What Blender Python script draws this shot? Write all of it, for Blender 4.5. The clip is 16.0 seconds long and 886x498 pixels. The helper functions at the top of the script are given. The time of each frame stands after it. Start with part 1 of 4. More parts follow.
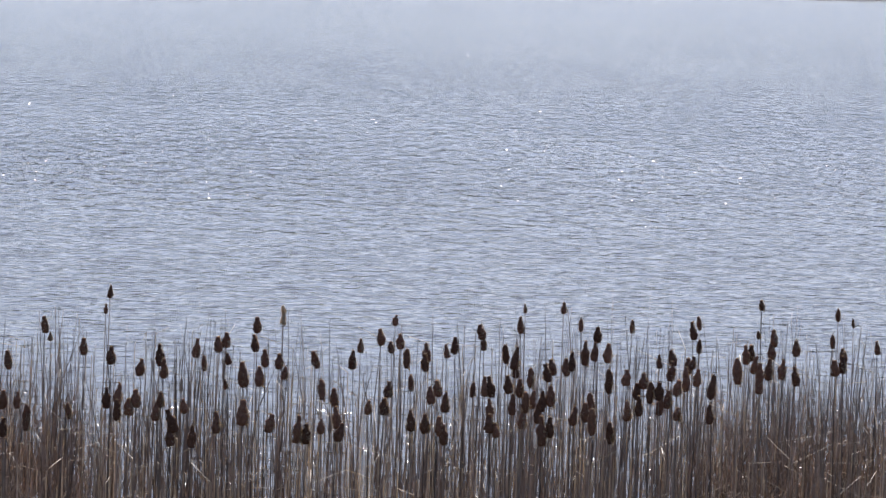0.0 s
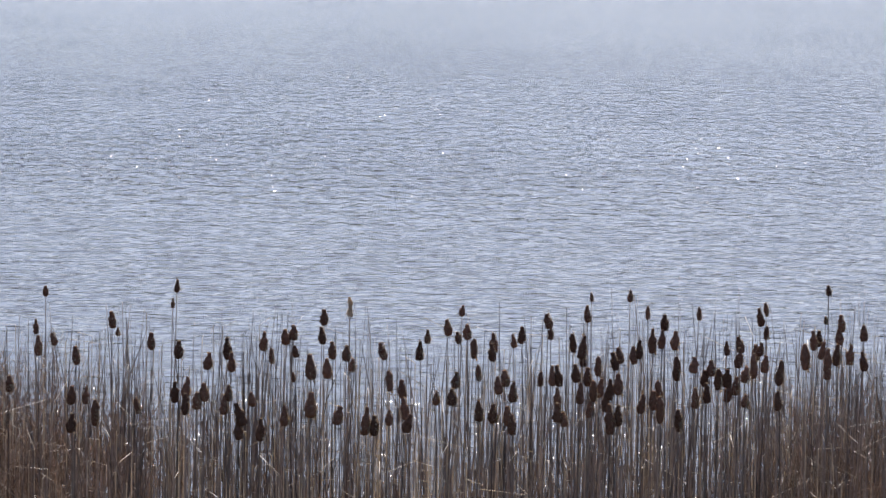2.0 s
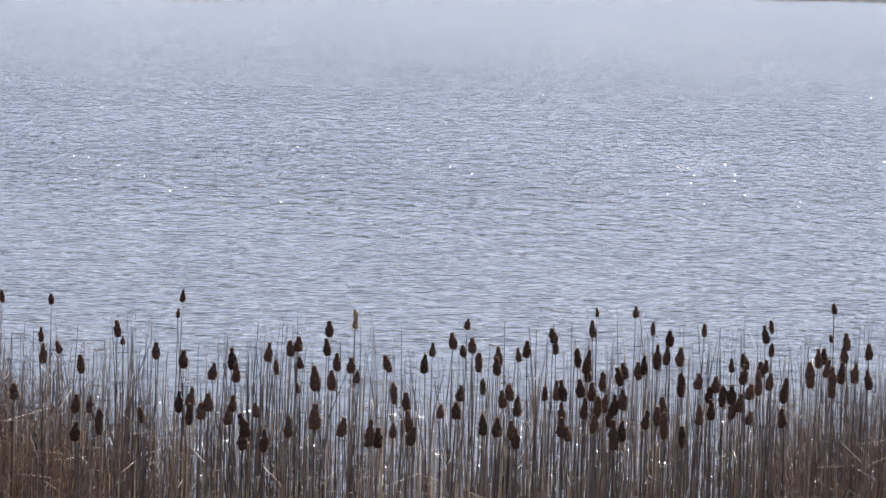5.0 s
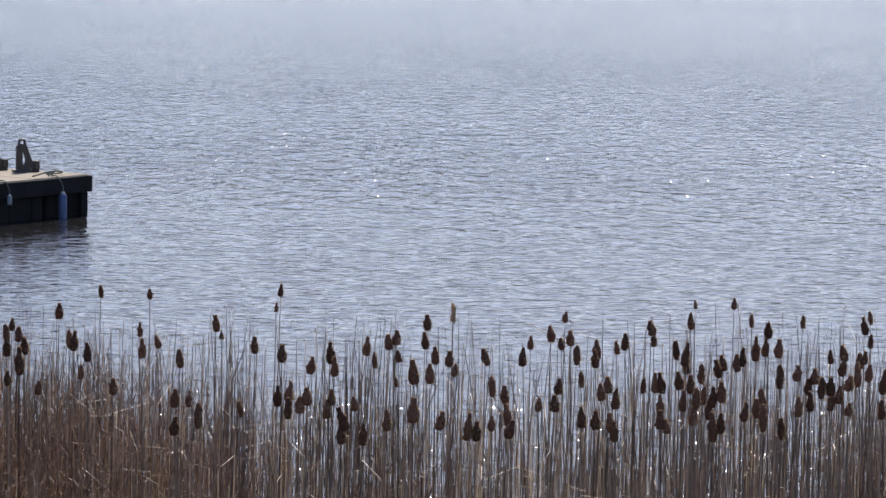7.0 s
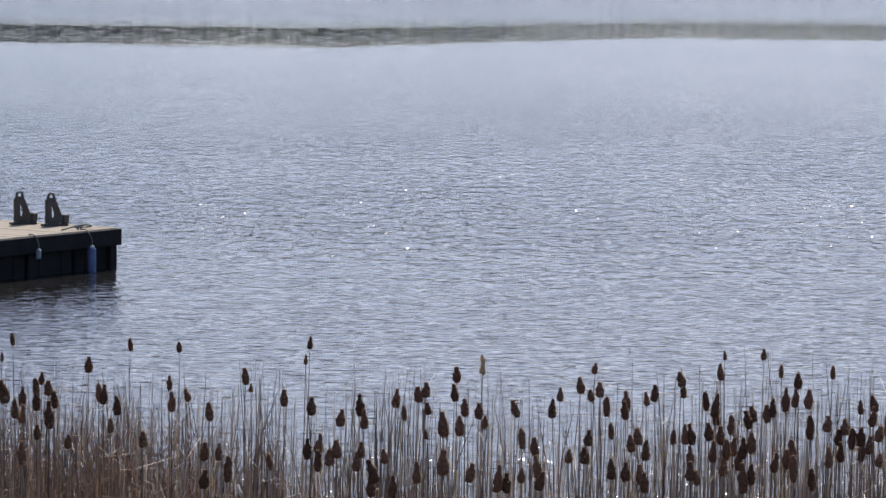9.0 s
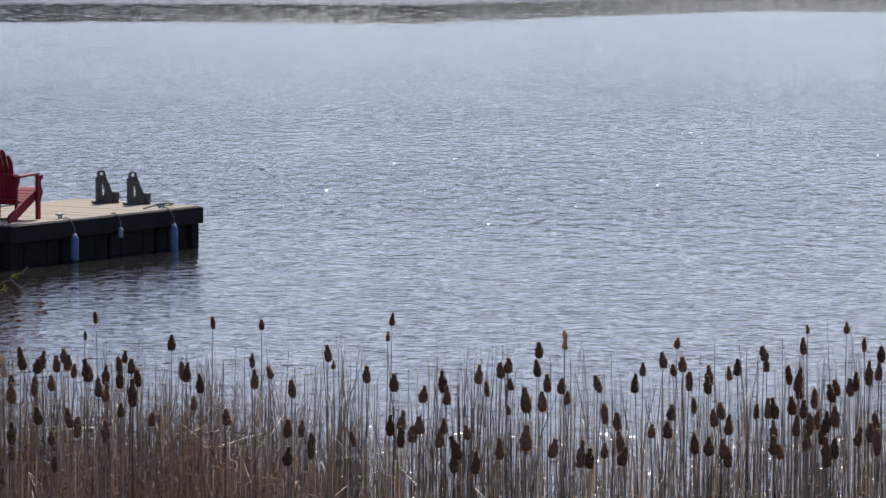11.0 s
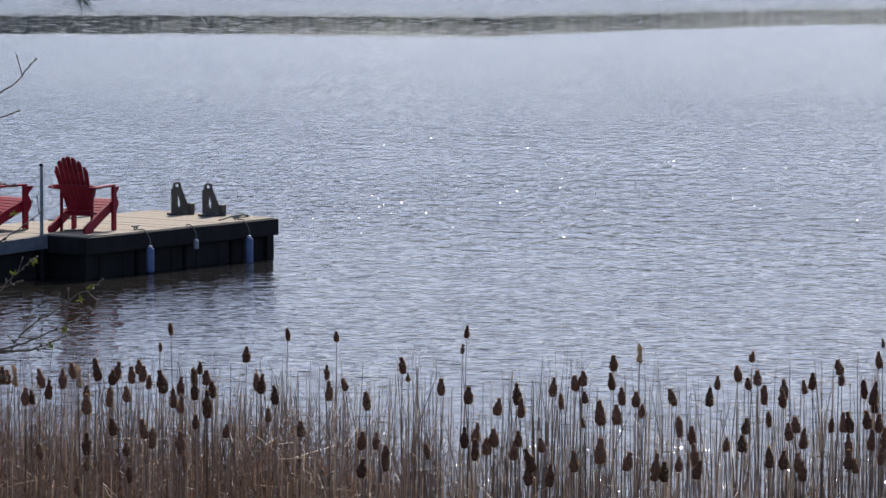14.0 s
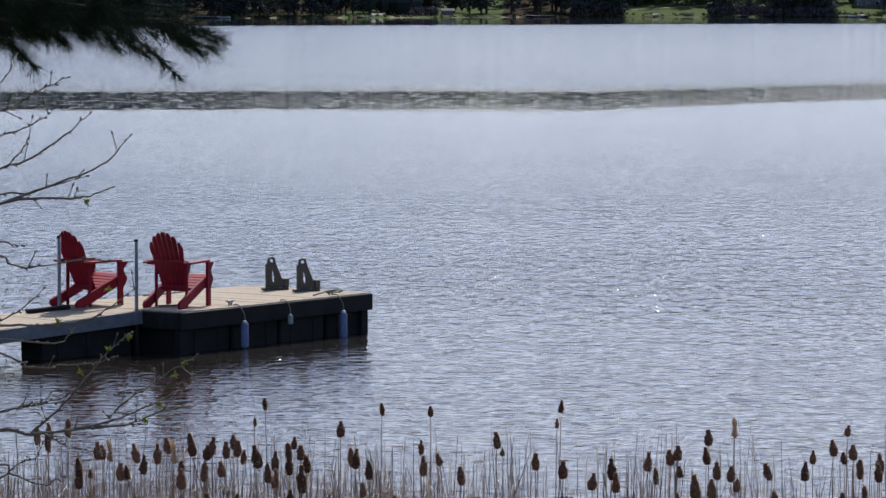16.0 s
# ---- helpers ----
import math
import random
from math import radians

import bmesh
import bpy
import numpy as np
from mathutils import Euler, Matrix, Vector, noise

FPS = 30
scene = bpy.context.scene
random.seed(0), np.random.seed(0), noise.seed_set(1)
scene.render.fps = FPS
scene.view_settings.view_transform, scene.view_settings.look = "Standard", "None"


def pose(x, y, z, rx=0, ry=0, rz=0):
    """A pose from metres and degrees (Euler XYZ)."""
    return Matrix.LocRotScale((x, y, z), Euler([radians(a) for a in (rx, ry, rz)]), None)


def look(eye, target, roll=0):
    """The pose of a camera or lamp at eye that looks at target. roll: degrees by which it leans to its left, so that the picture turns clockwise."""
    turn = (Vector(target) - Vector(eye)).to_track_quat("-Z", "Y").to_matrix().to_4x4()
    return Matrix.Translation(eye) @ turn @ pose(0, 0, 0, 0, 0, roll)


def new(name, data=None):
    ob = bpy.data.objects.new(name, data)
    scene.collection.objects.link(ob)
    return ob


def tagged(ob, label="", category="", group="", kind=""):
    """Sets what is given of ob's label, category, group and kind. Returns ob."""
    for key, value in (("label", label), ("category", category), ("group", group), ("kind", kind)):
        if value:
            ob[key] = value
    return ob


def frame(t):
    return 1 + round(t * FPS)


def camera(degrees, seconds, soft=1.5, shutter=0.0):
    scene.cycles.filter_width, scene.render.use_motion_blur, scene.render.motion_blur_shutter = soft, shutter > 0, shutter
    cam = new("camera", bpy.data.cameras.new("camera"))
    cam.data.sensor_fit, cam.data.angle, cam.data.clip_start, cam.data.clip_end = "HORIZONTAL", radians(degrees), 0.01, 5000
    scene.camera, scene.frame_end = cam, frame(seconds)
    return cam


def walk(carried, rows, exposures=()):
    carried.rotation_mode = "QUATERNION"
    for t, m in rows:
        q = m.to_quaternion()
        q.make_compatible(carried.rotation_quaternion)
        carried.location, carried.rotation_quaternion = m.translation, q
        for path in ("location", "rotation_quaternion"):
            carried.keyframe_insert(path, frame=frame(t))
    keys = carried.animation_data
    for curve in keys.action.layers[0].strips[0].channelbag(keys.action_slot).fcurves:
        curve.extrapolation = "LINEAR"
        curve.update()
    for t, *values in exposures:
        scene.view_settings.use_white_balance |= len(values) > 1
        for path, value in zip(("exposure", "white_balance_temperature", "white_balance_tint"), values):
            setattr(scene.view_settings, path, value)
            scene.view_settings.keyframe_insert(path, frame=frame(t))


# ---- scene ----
FOV = 13.755
EYE = (0.0, 0.0, 4.4)
PATH = (
    (0.0, 4.847, -5.474, 1.640),
    (0.5, 4.713, -5.612, 1.308),
    (1.0, 4.481, -5.733, 1.286),
    (1.5, 4.352, -5.689, 1.351),
    (2.0, 3.821, -5.648, 0.734),
    (2.5, 3.043, -5.515, 0.791),
    (3.0, 3.412, -5.513, 1.174),
    (3.5, 3.427, -5.428, 1.556),
    (5.8, 3.801, -5.492, 1.396),
    (6.0, 3.462, -5.544, 1.216),
    (6.5, 2.530, -5.615, 0.927),
    (7.0, 2.195, -5.583, 0.988),
    (7.5, 2.163, -5.424, 1.105),
    (8.0, 1.843, -5.221, 1.151),
    (8.5, 1.714, -5.051, 0.806),
    (9.0, 1.729, -4.778, 0.698),
    (9.5, 1.411, -4.767, 0.482),
    (10.0, 1.038, -5.109, 0.215),
    (10.2, 0.822, -5.272, 0.066),
    (12.3, -0.022, -4.799, 0.548),
    (12.5, 0.000, -4.768, 0.634),
    (13.0, -0.071, -4.782, 0.415),
    (13.5, -0.195, -4.768, 0.330),
    (14.0, -0.716, -4.972, 0.244),
    (14.5, -1.433, -5.053, 0.300),
    (15.0, -2.086, -4.619, 0.076),
    (15.5, -2.176, -4.043, 0.106),
    (16.0, -2.189, -3.811, -0.000),
)


def aimed(yaw, pitch, roll):
    return Matrix.Translation(EYE) @ pose(0, 0, 0, 0, 0, -yaw) @ pose(0, 0, 0, 90 + pitch) @ pose(0, 0, 0, 0, 0, roll)


cam = camera(FOV, 16.0, soft=1.5)
walk(cam, [(t, aimed(yaw, pitch, roll)) for t, yaw, pitch, roll in PATH],
     exposures=[(t, e, 6420.0, 15.0) for t, e in ((0.0, 0.38), (3.5, 0.38), (7.5, 0.38), (8.0, 0.35), (8.5, 0.39), (9.0, 0.26), (10.0, 0.29), (12.5, 0.25), (13.5, 0.26), (14.5, 0.36), (16.0, 0.34))])

# ---- light: high spring sun ahead, slightly to the right ----
SUN_AZ, SUN_EL = 8.0, 47.0
world = bpy.data.worlds.new("sky")
scene.world = world
world.use_nodes = True
sky = world.node_tree.nodes.new("ShaderNodeTexSky")
sky.sky_type, sky.sun_disc = "NISHITA", False
sky.sun_elevation, sky.sun_rotation = radians(SUN_EL), radians(SUN_AZ)
sky.air_density, sky.dust_density, sky.ozone_density = 0.60, 1.1, 1.8
backing = world.node_tree.nodes["Background"]
backing.inputs["Strength"].default_value = 0.125
world.node_tree.links.new(sky.outputs[0], backing.inputs["Color"])
sun = new("sun", bpy.data.lights.new("sun", "SUN"))
sun.data.energy, sun.data.angle, sun.data.color = 4.0, radians(0.53), (1.0, 0.93, 0.86)
sun.matrix_world = look((0, 0, 0), (-math.sin(radians(SUN_AZ)) * math.cos(radians(SUN_EL)),
                                    -math.cos(radians(SUN_AZ)) * math.cos(radians(SUN_EL)), -math.sin(radians(SUN_EL))))


# ---- materials ----
def rgb(c):
    return (c[0], c[1], c[2], 1.0)


class Mat:
    """A small builder of node materials."""

    def __init__(self, name):
        self.m = bpy.data.materials.new(name)
        self.m.use_nodes = True
        self.t = self.m.node_tree
        self.b = self.t.nodes["Principled BSDF"]
        self.n = self.t.nodes.new

    def link(self, a, b):
        self.t.links.new(a, b)

    def coords(self, scale=(1, 1, 1), which="Object"):
        c, m = self.n("ShaderNodeTexCoord"), self.n("ShaderNodeMapping")
        self.link(c.outputs[which], m.inputs["Vector"])
        m.inputs["Scale"].default_value = scale
        return m.outputs["Vector"]

    def noise(self, vec, scale, detail=4.0, rough=0.55):
        x = self.n("ShaderNodeTexNoise")
        x.inputs["Scale"].default_value, x.inputs["Detail"].default_value = scale, detail
        x.inputs["Roughness"].default_value = rough
        self.link(vec, x.inputs["Vector"])
        return x.outputs["Fac"]

    def cells(self, scale):
        """Distance to the nearest of scattered points."""
        v = self.n("ShaderNodeTexVoronoi")
        self.link(self.coords(scale), v.inputs["Vector"])
        v.voronoi_dimensions = "2D"
        v.inputs["Scale"].default_value = 1.0
        return v.outputs["Distance"]

    def ramp(self, fac, *stops):
        r = self.n("ShaderNodeValToRGB")
        e = r.color_ramp.elements
        while len(e) < len(stops):
            e.new(0.5)
        for k, (p, c) in zip(e, stops):
            k.position, k.color = p, rgb(c)
        self.link(fac, r.inputs["Fac"])
        return r.outputs["Color"]

    def math(self, op, a, b):
        x = self.n("ShaderNodeMath")
        x.operation = op
        for i, v in enumerate((a, b)):
            if isinstance(v, (int, float)):
                x.inputs[i].default_value = v
            else:
                self.link(v, x.inputs[i])
        return x.outputs[0]

    def mix(self, fac, a, b, how="MIX"):
        x = self.n("ShaderNodeMix")
        x.data_type, x.blend_type = "RGBA", how
        for i, v in ((0, fac), (6, a), (7, b)):
            if isinstance(v, (int, float)):
                x.inputs[i].default_value = v
            elif isinstance(v, tuple):
                x.inputs[i].default_value = rgb(v)
            else:
                self.link(v, x.inputs[i])
        return x.outputs[2]

    def bump(self, height, distance, strength=1.0, after=None):
        x = self.n("ShaderNodeBump")
        x.inputs["Distance"].default_value = distance
        if isinstance(strength, float):
            x.inputs["Strength"].default_value = strength
        else:
            self.link(strength, x.inputs["Strength"])
        self.link(height, x.inputs["Height"])
        if after:
            self.link(after, x.inputs["Normal"])
        self.link(x.outputs[0], self.b.inputs["Normal"])
        return x.outputs[0]

    def set(self, color=None, rough=None, metal=0.0):
        if color is not None:
            if isinstance(color, tuple):
                self.b.inputs["Base Color"].default_value = rgb(color)
            else:
                self.link(color, self.b.inputs["Base Color"])
        if rough is not None:
            if isinstance(rough, float):
                self.b.inputs["Roughness"].default_value = rough
            else:
                self.link(rough, self.b.inputs["Roughness"])
        self.b.inputs["Metallic"].default_value = metal
        return self.m


def grained(name, dark, light, scale, stretch=(1, 1, 1), rough=0.6, relief=0.002, by_piece=0.0, fine=6.0, shine=0.35):
    """Two scales of noise between two colours, with relief; pieces differ by their random value."""
    k = Mat(name)
    v = k.coords(stretch)
    big, small = k.noise(v, scale, 4), k.noise(v, scale * fine, 5)
    both = k.math("ADD", k.math("MULTIPLY", big, 0.55), k.math("MULTIPLY", small, 0.45))
    col = k.ramp(both, (0.32, dark), (0.68, light))
    if by_piece:
        info = k.n("ShaderNodeObjectInfo")
        geo = k.n("ShaderNodeNewGeometry")
        any_of = k.math("FRACT", k.math("ADD", info.outputs["Random"], geo.outputs["Random Per Island"]), 0.0)
        dim = k.math("ADD", k.math("MULTIPLY", any_of, by_piece), 1.0 - by_piece / 2)
        hsv = k.n("ShaderNodeHueSaturation")
        k.link(dim, hsv.inputs["Value"])
        k.link(col, hsv.inputs["Color"])
        col = hsv.outputs["Color"]
    k.bump(small, relief)
    k.set(col, k.math("ADD", k.math("MULTIPLY", small, 0.3), rough - 0.15))
    k.b.inputs["Specular IOR Level"].default_value = shine
    return k.m


def thin(name, dark, light, scale, through_part, rough=0.7, by_piece=0.4, shine=0.15):
    """Leaf-like stuff that lets some light through."""
    m = grained(name, dark, light, scale, rough=rough, relief=0.0005, by_piece=by_piece, shine=shine)
    t = m.node_tree
    p = t.nodes["Principled BSDF"]
    tr, mx = t.nodes.new("ShaderNodeBsdfTranslucent"), t.nodes.new("ShaderNodeMixShader")
    src = p.inputs["Base Color"].links[0].from_socket
    t.links.new(src, tr.inputs["Color"])
    mx.inputs[0].default_value = through_part
    t.links.new(p.outputs[0], mx.inputs[1])
    t.links.new(tr.outputs[0], mx.inputs[2])
    t.links.new(mx.outputs[0], t.nodes["Material Output"].inputs["Surface"])
    return m


# ripple heights from long to short waves; share of the wind's ripples by distance
WAVE = (0.116, 0.044, 0.0195, 0.42, 0.42)
FAR_PAWS = ((210, 0.0), (235, 0.35), (290, 1.0), (400, 1.0), (520, 0.5), (620, 0.0))
PAWS = ((10, 0.0), (36, 0.0), (46, 0.3), (56, 1.0), (75, 0.95), (95, 0.8), (118, 0.6), (138, 0.0), (200, 0.0))
STREAKS = ((145, 0.0), (154, 1.0), (186, 1.0), (196, 0.0))
CALM = ((10, 0.36), (38, 0.38), (45, 0.50), (55, 0.92), (74, 0.91), (90, 0.78), (105, 0.66), (122, 0.56), (150, 0.48), (154, 0.065), (184, 0.065), (189, 0.38), (212, 0.9), (800, 1.0), (850, 0.03))


def lake_water():
    """Dark fresh water; the wind's ripples die away in the lee strips far out."""
    k = Mat("lake_water")
    c = k.n("ShaderNodeTexCoord")
    sep = k.n("ShaderNodeSeparateXYZ")
    k.link(c.outputs["Object"], sep.inputs[0])
    plain = k.coords()
    # distance from the near shore, with wavering edges
    wander = k.math("MULTIPLY", k.math("SUBTRACT", k.noise(k.coords((0.02, 0.006, 1)), 1.0, 3), 0.5), 12.0)
    streak = k.math("MULTIPLY", k.math("SUBTRACT", k.noise(k.coords((0.5, 0.25, 1)), 1.0, 4, 0.65), 0.5), 9.0)
    # the lee strip draws away from the shore and frays eastwards
    east = k.ramp(k.math("DIVIDE", sep.outputs["X"], sep.outputs["Y"]), (0.0, (0.0, 0.0, 0.0)), (0.09, (1.0, 1.0, 1.0)))
    y = k.math("SUBTRACT", k.math("ADD", k.math("ADD", sep.outputs["Y"], wander), streak), k.math("MULTIPLY", k.math("MULTIPLY", east, k.ramp(k.math("DIVIDE", sep.outputs["Y"], 1000.0), (0.10, (0.0, 0.0, 0.0)), (0.16, (1.0, 1.0, 1.0)))), 22.0))
    # the calm under the far shore reaches out further westwards
    west = k.ramp(k.math("ADD", k.math("DIVIDE", sep.outputs["X"], sep.outputs["Y"]), 0.2), (0.09, (1.0, 1.0, 1.0)), (0.24, (0.0, 0.0, 0.0)))
    y = k.math("ADD", y, k.math("MULTIPLY", k.math("MULTIPLY", west, k.ramp(k.math("DIVIDE", sep.outputs["Y"], 1000.0), (0.45, (0.0, 0.0, 0.0)), (0.7, (1.0, 1.0, 1.0)))), 80.0))
    along = k.math("DIVIDE", k.math("LOGARITHM", k.math("MAXIMUM", y, 10.0), 10.0), 3.2)
    wind = k.ramp(along, *[(math.log10(d) / 3.2, (s, s, s)) for d, s in CALM])
    low = k.noise(k.coords((3.1, 1.3, 1.0)), 1.0, 1, 0.4)
    mid = k.noise(k.coords((2.0, 1.0, 1.0)), 3.2, 1, 0.4)
    high = k.noise(k.coords((0.27, 1.0, 1.0)), 8.5, 2, 0.5)
    gust = k.ramp(k.noise(k.coords((0.05, 0.03, 1)), 1.0, 4), (0.3, (0.65, 0.65, 0.65)), (0.7, (1.0, 1.0, 1.0)))
    amount = k.math("MULTIPLY", wind, gust)
    # scattered single wavelets, steep enough to catch the sun
    broad = k.ramp(k.noise(k.coords((0.3, 0.12, 1.0)), 1.0, 2, 0.5), (0.35, (0.45, 0.45, 0.45)), (0.6, (1.0, 1.0, 1.0)))
    windy = k.ramp(along, *[(math.log10(d) / 3.2, (s, s, s)) for d, s in PAWS])
    size = k.ramp(k.noise(k.coords((3.1, 0.9, 1.0)), 1.0, 1, 0.5), (0.34, (0.5, 0.5, 0.5)), (0.66, (1.0, 1.0, 1.0)))
    reach = k.math("MAXIMUM", k.math("MULTIPLY", k.math("MULTIPLY", broad, windy), size), 0.01)
    steep = k.ramp(k.math("DIVIDE", k.cells((5.4, 0.75, 1.0)), reach), (0.080, (1.0, 1.0, 1.0)), (0.13, (0.0, 0.0, 0.0)))
    # flat glints on the sheltered water between the reeds
    inshore = k.ramp(k.math("DIVIDE", sep.outputs["Y"], 100.0), (0.30, (1.0, 1.0, 1.0)), (0.335, (0.0, 0.0, 0.0)))
    pools = k.ramp(k.noise(k.coords((0.9, 0.9, 1.0)), 1.0, 2, 0.5), (0.42, (0.0, 0.0, 0.0)), (0.52, (1.0, 1.0, 1.0)))
    lap = k.ramp(k.math("DIVIDE", k.cells((1.8, 3.4, 1.0)), k.math("MAXIMUM", k.math("MULTIPLY", pools, inshore), 0.01)), (0.09, (1.0, 1.0, 1.0)), (0.14, (0.0, 0.0, 0.0)))
    specks = k.ramp(k.math("DIVIDE", k.cells((5.3, 6.1, 1.0)), k.math("MAXIMUM", inshore, 0.01)), (0.075, (1.0, 1.0, 1.0)), (0.125, (0.0, 0.0, 0.0)))
    steep = k.math("MAXIMUM", steep, k.math("MAXIMUM", lap, specks))
    # short wind streaks drawn through the lee strip
    band = k.ramp(along, *[(math.log10(d) / 3.2, (s, s, s)) for d, s in STREAKS])
    lines = k.ramp(k.noise(k.coords((1.3, 0.45, 1)), 1.0, 3, 0.6), (0.53, (0.0, 0.0, 0.0)), (0.74, (0.38, 0.38, 0.38)))
    lines = k.math("ADD", lines, k.math("MULTIPLY", east, 0.05))
    amount = k.math("ADD", amount, k.math("MULTIPLY", band, lines))
    far_windy = k.ramp(along, *[(math.log10(d) / 3.2, (s, s, s)) for d, s in FAR_PAWS])
    sunward = k.ramp(k.math("DIVIDE", sep.outputs["X"], sep.outputs["Y"]), (0.0, (1.0, 1.0, 1.0)), (0.08, (0.85, 0.85, 0.85)))
    far_steep = k.ramp(k.math("DIVIDE", k.cells((1.5, 0.085, 1.0)), k.math("MAXIMUM", k.math("MULTIPLY", far_windy, sunward), 0.01)), (0.042, (1.0, 1.0, 1.0)), (0.072, (0.0, 0.0, 0.0)))
    n1 = k.bump(low, WAVE[0], k.math("POWER", amount, 2.2))
    n2 = k.bump(mid, WAVE[1], amount, n1)
    n3 = k.bump(high, WAVE[2], k.math("MAXIMUM", amount, k.ramp(along, (math.log10(45) / 3.2, (0.78, 0.78, 0.78)), (math.log10(90) / 3.2, (0.0, 0.0, 0.0)))), n2)
    n4 = k.bump(k.math("ADD", sep.outputs["Y"], k.math("MULTIPLY", k.noise(plain, 2.6, 1), 0.35)), WAVE[3], steep, n3)
    k.bump(sep.outputs["Y"], WAVE[4], far_steep, n4)
    # clear blue-grey depths, browner over the shallow bed
    deep = k.ramp(k.noise(plain, 0.08, 3), (0.3, (0.010, 0.022, 0.044)), (0.7, (0.016, 0.030, 0.054)))
    shoal = k.ramp(k.noise(plain, 0.5, 3), (0.3, (0.017, 0.0138, 0.007)), (0.7, (0.026, 0.0212, 0.011)))
    tone = k.mix(k.ramp(k.math("DIVIDE", sep.outputs["Y"], 100.0), (0.40, (0.0, 0.0, 0.0)), (0.70, (1.0, 1.0, 1.0))), shoal, deep)
    # a thin film of fine ripples blurs the water short of the lee strip
    film = k.ramp(along, *[(math.log10(d) / 3.2, (s, s, s)) for d, s in ((80, 0.0), (135, 1.0), (150, 1.0), (154, 0.0), (188, 0.0), (200, 0.3), (790, 0.3), (840, 0.0))])
    k.set(tone, k.math("ADD", k.math("MULTIPLY", film, 0.075), k.math("ADD", k.math("MULTIPLY", k.math("MAXIMUM", steep, far_steep), 0.09), k.math("ADD", k.math("MULTIPLY", wind, 0.07), 0.02))))
    k.b.inputs["IOR"].default_value = 1.333
    return k.m


WATER = lake_water()
SOIL = grained("bank_soil", (0.05, 0.045, 0.02), (0.12, 0.11, 0.05), 0.8, rough=0.9, relief=0.02)
LAWN = grained("lawn", (0.040, 0.066, 0.022), (0.080, 0.110, 0.042), 0.15, rough=0.95, relief=0.02, shine=0.03)
FOREST_FLOOR = grained("leaf_litter", (0.016, 0.014, 0.008), (0.045, 0.036, 0.02), 0.3, rough=0.95, relief=0.02, shine=0.03)
DECK_WOOD = grained("weathered_decking", (0.29, 0.255, 0.192), (0.455, 0.41, 0.320), 5.0, (1, 8, 1), 0.85, 0.002, 0.06, shine=0.12)
DECK_EDGE = grained("painted_fascia", (0.11, 0.118, 0.13), (0.23, 0.24, 0.26), 2.0, (1, 4, 1), 0.6, 0.002, 0.1)
BLACK = grained("black_plastic", (0.0145, 0.013, 0.012), (0.029, 0.0265, 0.0245), 4.0, rough=0.75, relief=0.002, by_piece=0.3, shine=0.15)
BEAM = grained("black_beam_paint", (0.016, 0.0148, 0.0138), (0.034, 0.0315, 0.029), 3.0, (1, 4, 1), 0.7, 0.002, 0.2, shine=0.15)
RED = grained("red_paint", (0.17, 0.004, 0.015), (0.28, 0.007, 0.025), 6.0, (1, 1, 1), 0.6, 0.001, 0.15, shine=0.25)
METAL = grained("galvanised_steel", (0.14, 0.15, 0.15), (0.30, 0.32, 0.32), 14.0, rough=0.5, relief=0.0005)
BRACKET = grained("dark_grey_plastic", (0.055, 0.050, 0.044), (0.11, 0.10, 0.088), 8.0, rough=0.6, relief=0.001)
FENDER = grained("blue_white_vinyl", (0.12, 0.16, 0.30), (0.22, 0.28, 0.44), 5.0, rough=0.45, relief=0.0005)
WEATHERED = grained("dirty_white_vinyl", (0.24, 0.27, 0.28), (0.42, 0.45, 0.45), 8.0, rough=0.5, relief=0.0005)
CAP = grained("pale_vinyl", (0.55, 0.56, 0.58), (0.75, 0.76, 0.78), 8.0, rough=0.45, relief=0.0005)
ROPE = grained("grey_green_rope", (0.08, 0.10, 0.09), (0.22, 0.25, 0.22), 60.0, rough=0.9, relief=0.001)
REED = thin("dry_reed", (0.15, 0.118, 0.100), (0.50, 0.41, 0.34), 3.0, 0.36, 0.45, 1.2, 0.5)
STRAW = thin("pale_straw", (0.52, 0.44, 0.33), (0.82, 0.72, 0.56), 4.0, 0.45, 0.42, 0.6, 0.7)
WEED = thin("rusty_weed", (0.20, 0.134, 0.088), (0.47, 0.345, 0.240), 4.0, 0.50, 0.5, 1.7, 0.45)
SPIKE = thin("cattail_brown", (0.105, 0.052, 0.036), (0.27, 0.140, 0.090), 60.0, 0.10, 0.95, 0.9)
FUZZ = thin("cattail_fuzz", (0.13, 0.078, 0.050), (0.36, 0.235, 0.155), 50.0, 0.72, 0.95, 0.5)
FLUFF_AND_RIM = thin("cattail_down_and_rim", (0.52, 0.40, 0.27), (0.86, 0.74, 0.56), 50.0, 0.6, 0.95, 0.2)
BARK = grained("grey_bark", (0.08, 0.068, 0.056), (0.21, 0.182, 0.152), 20.0, (1, 1, 0.3), 0.85, 0.003)
PINE_BARK = grained("pine_bark", (0.02, 0.016, 0.013), (0.06, 0.046, 0.036), 9.0, (1, 1, 0.3), 0.9, 0.01)
NEEDLE = thin("pine_needle", (0.016, 0.029, 0.020), (0.036, 0.058, 0.038), 6.0, 0.12, 0.8, 0.6, 0.02)
BUD = thin("yellow_green_bud", (0.25, 0.28, 0.04), (0.45, 0.46, 0.10), 60.0, 0.4, 0.6, 0.5)
# far evergreens and woods: leaf colour lightened and blued, distance haze painted in
HAZED_LEAF = thin("hazed_foliage", (0.072, 0.092, 0.096), (0.112, 0.135, 0.125), 0.4, 0.5, 0.8, 0.9)
FAR_SPRING = thin("spring_foliage", (0.085, 0.125, 0.035), (0.15, 0.19, 0.06), 0.4, 0.5, 0.8, 0.6)
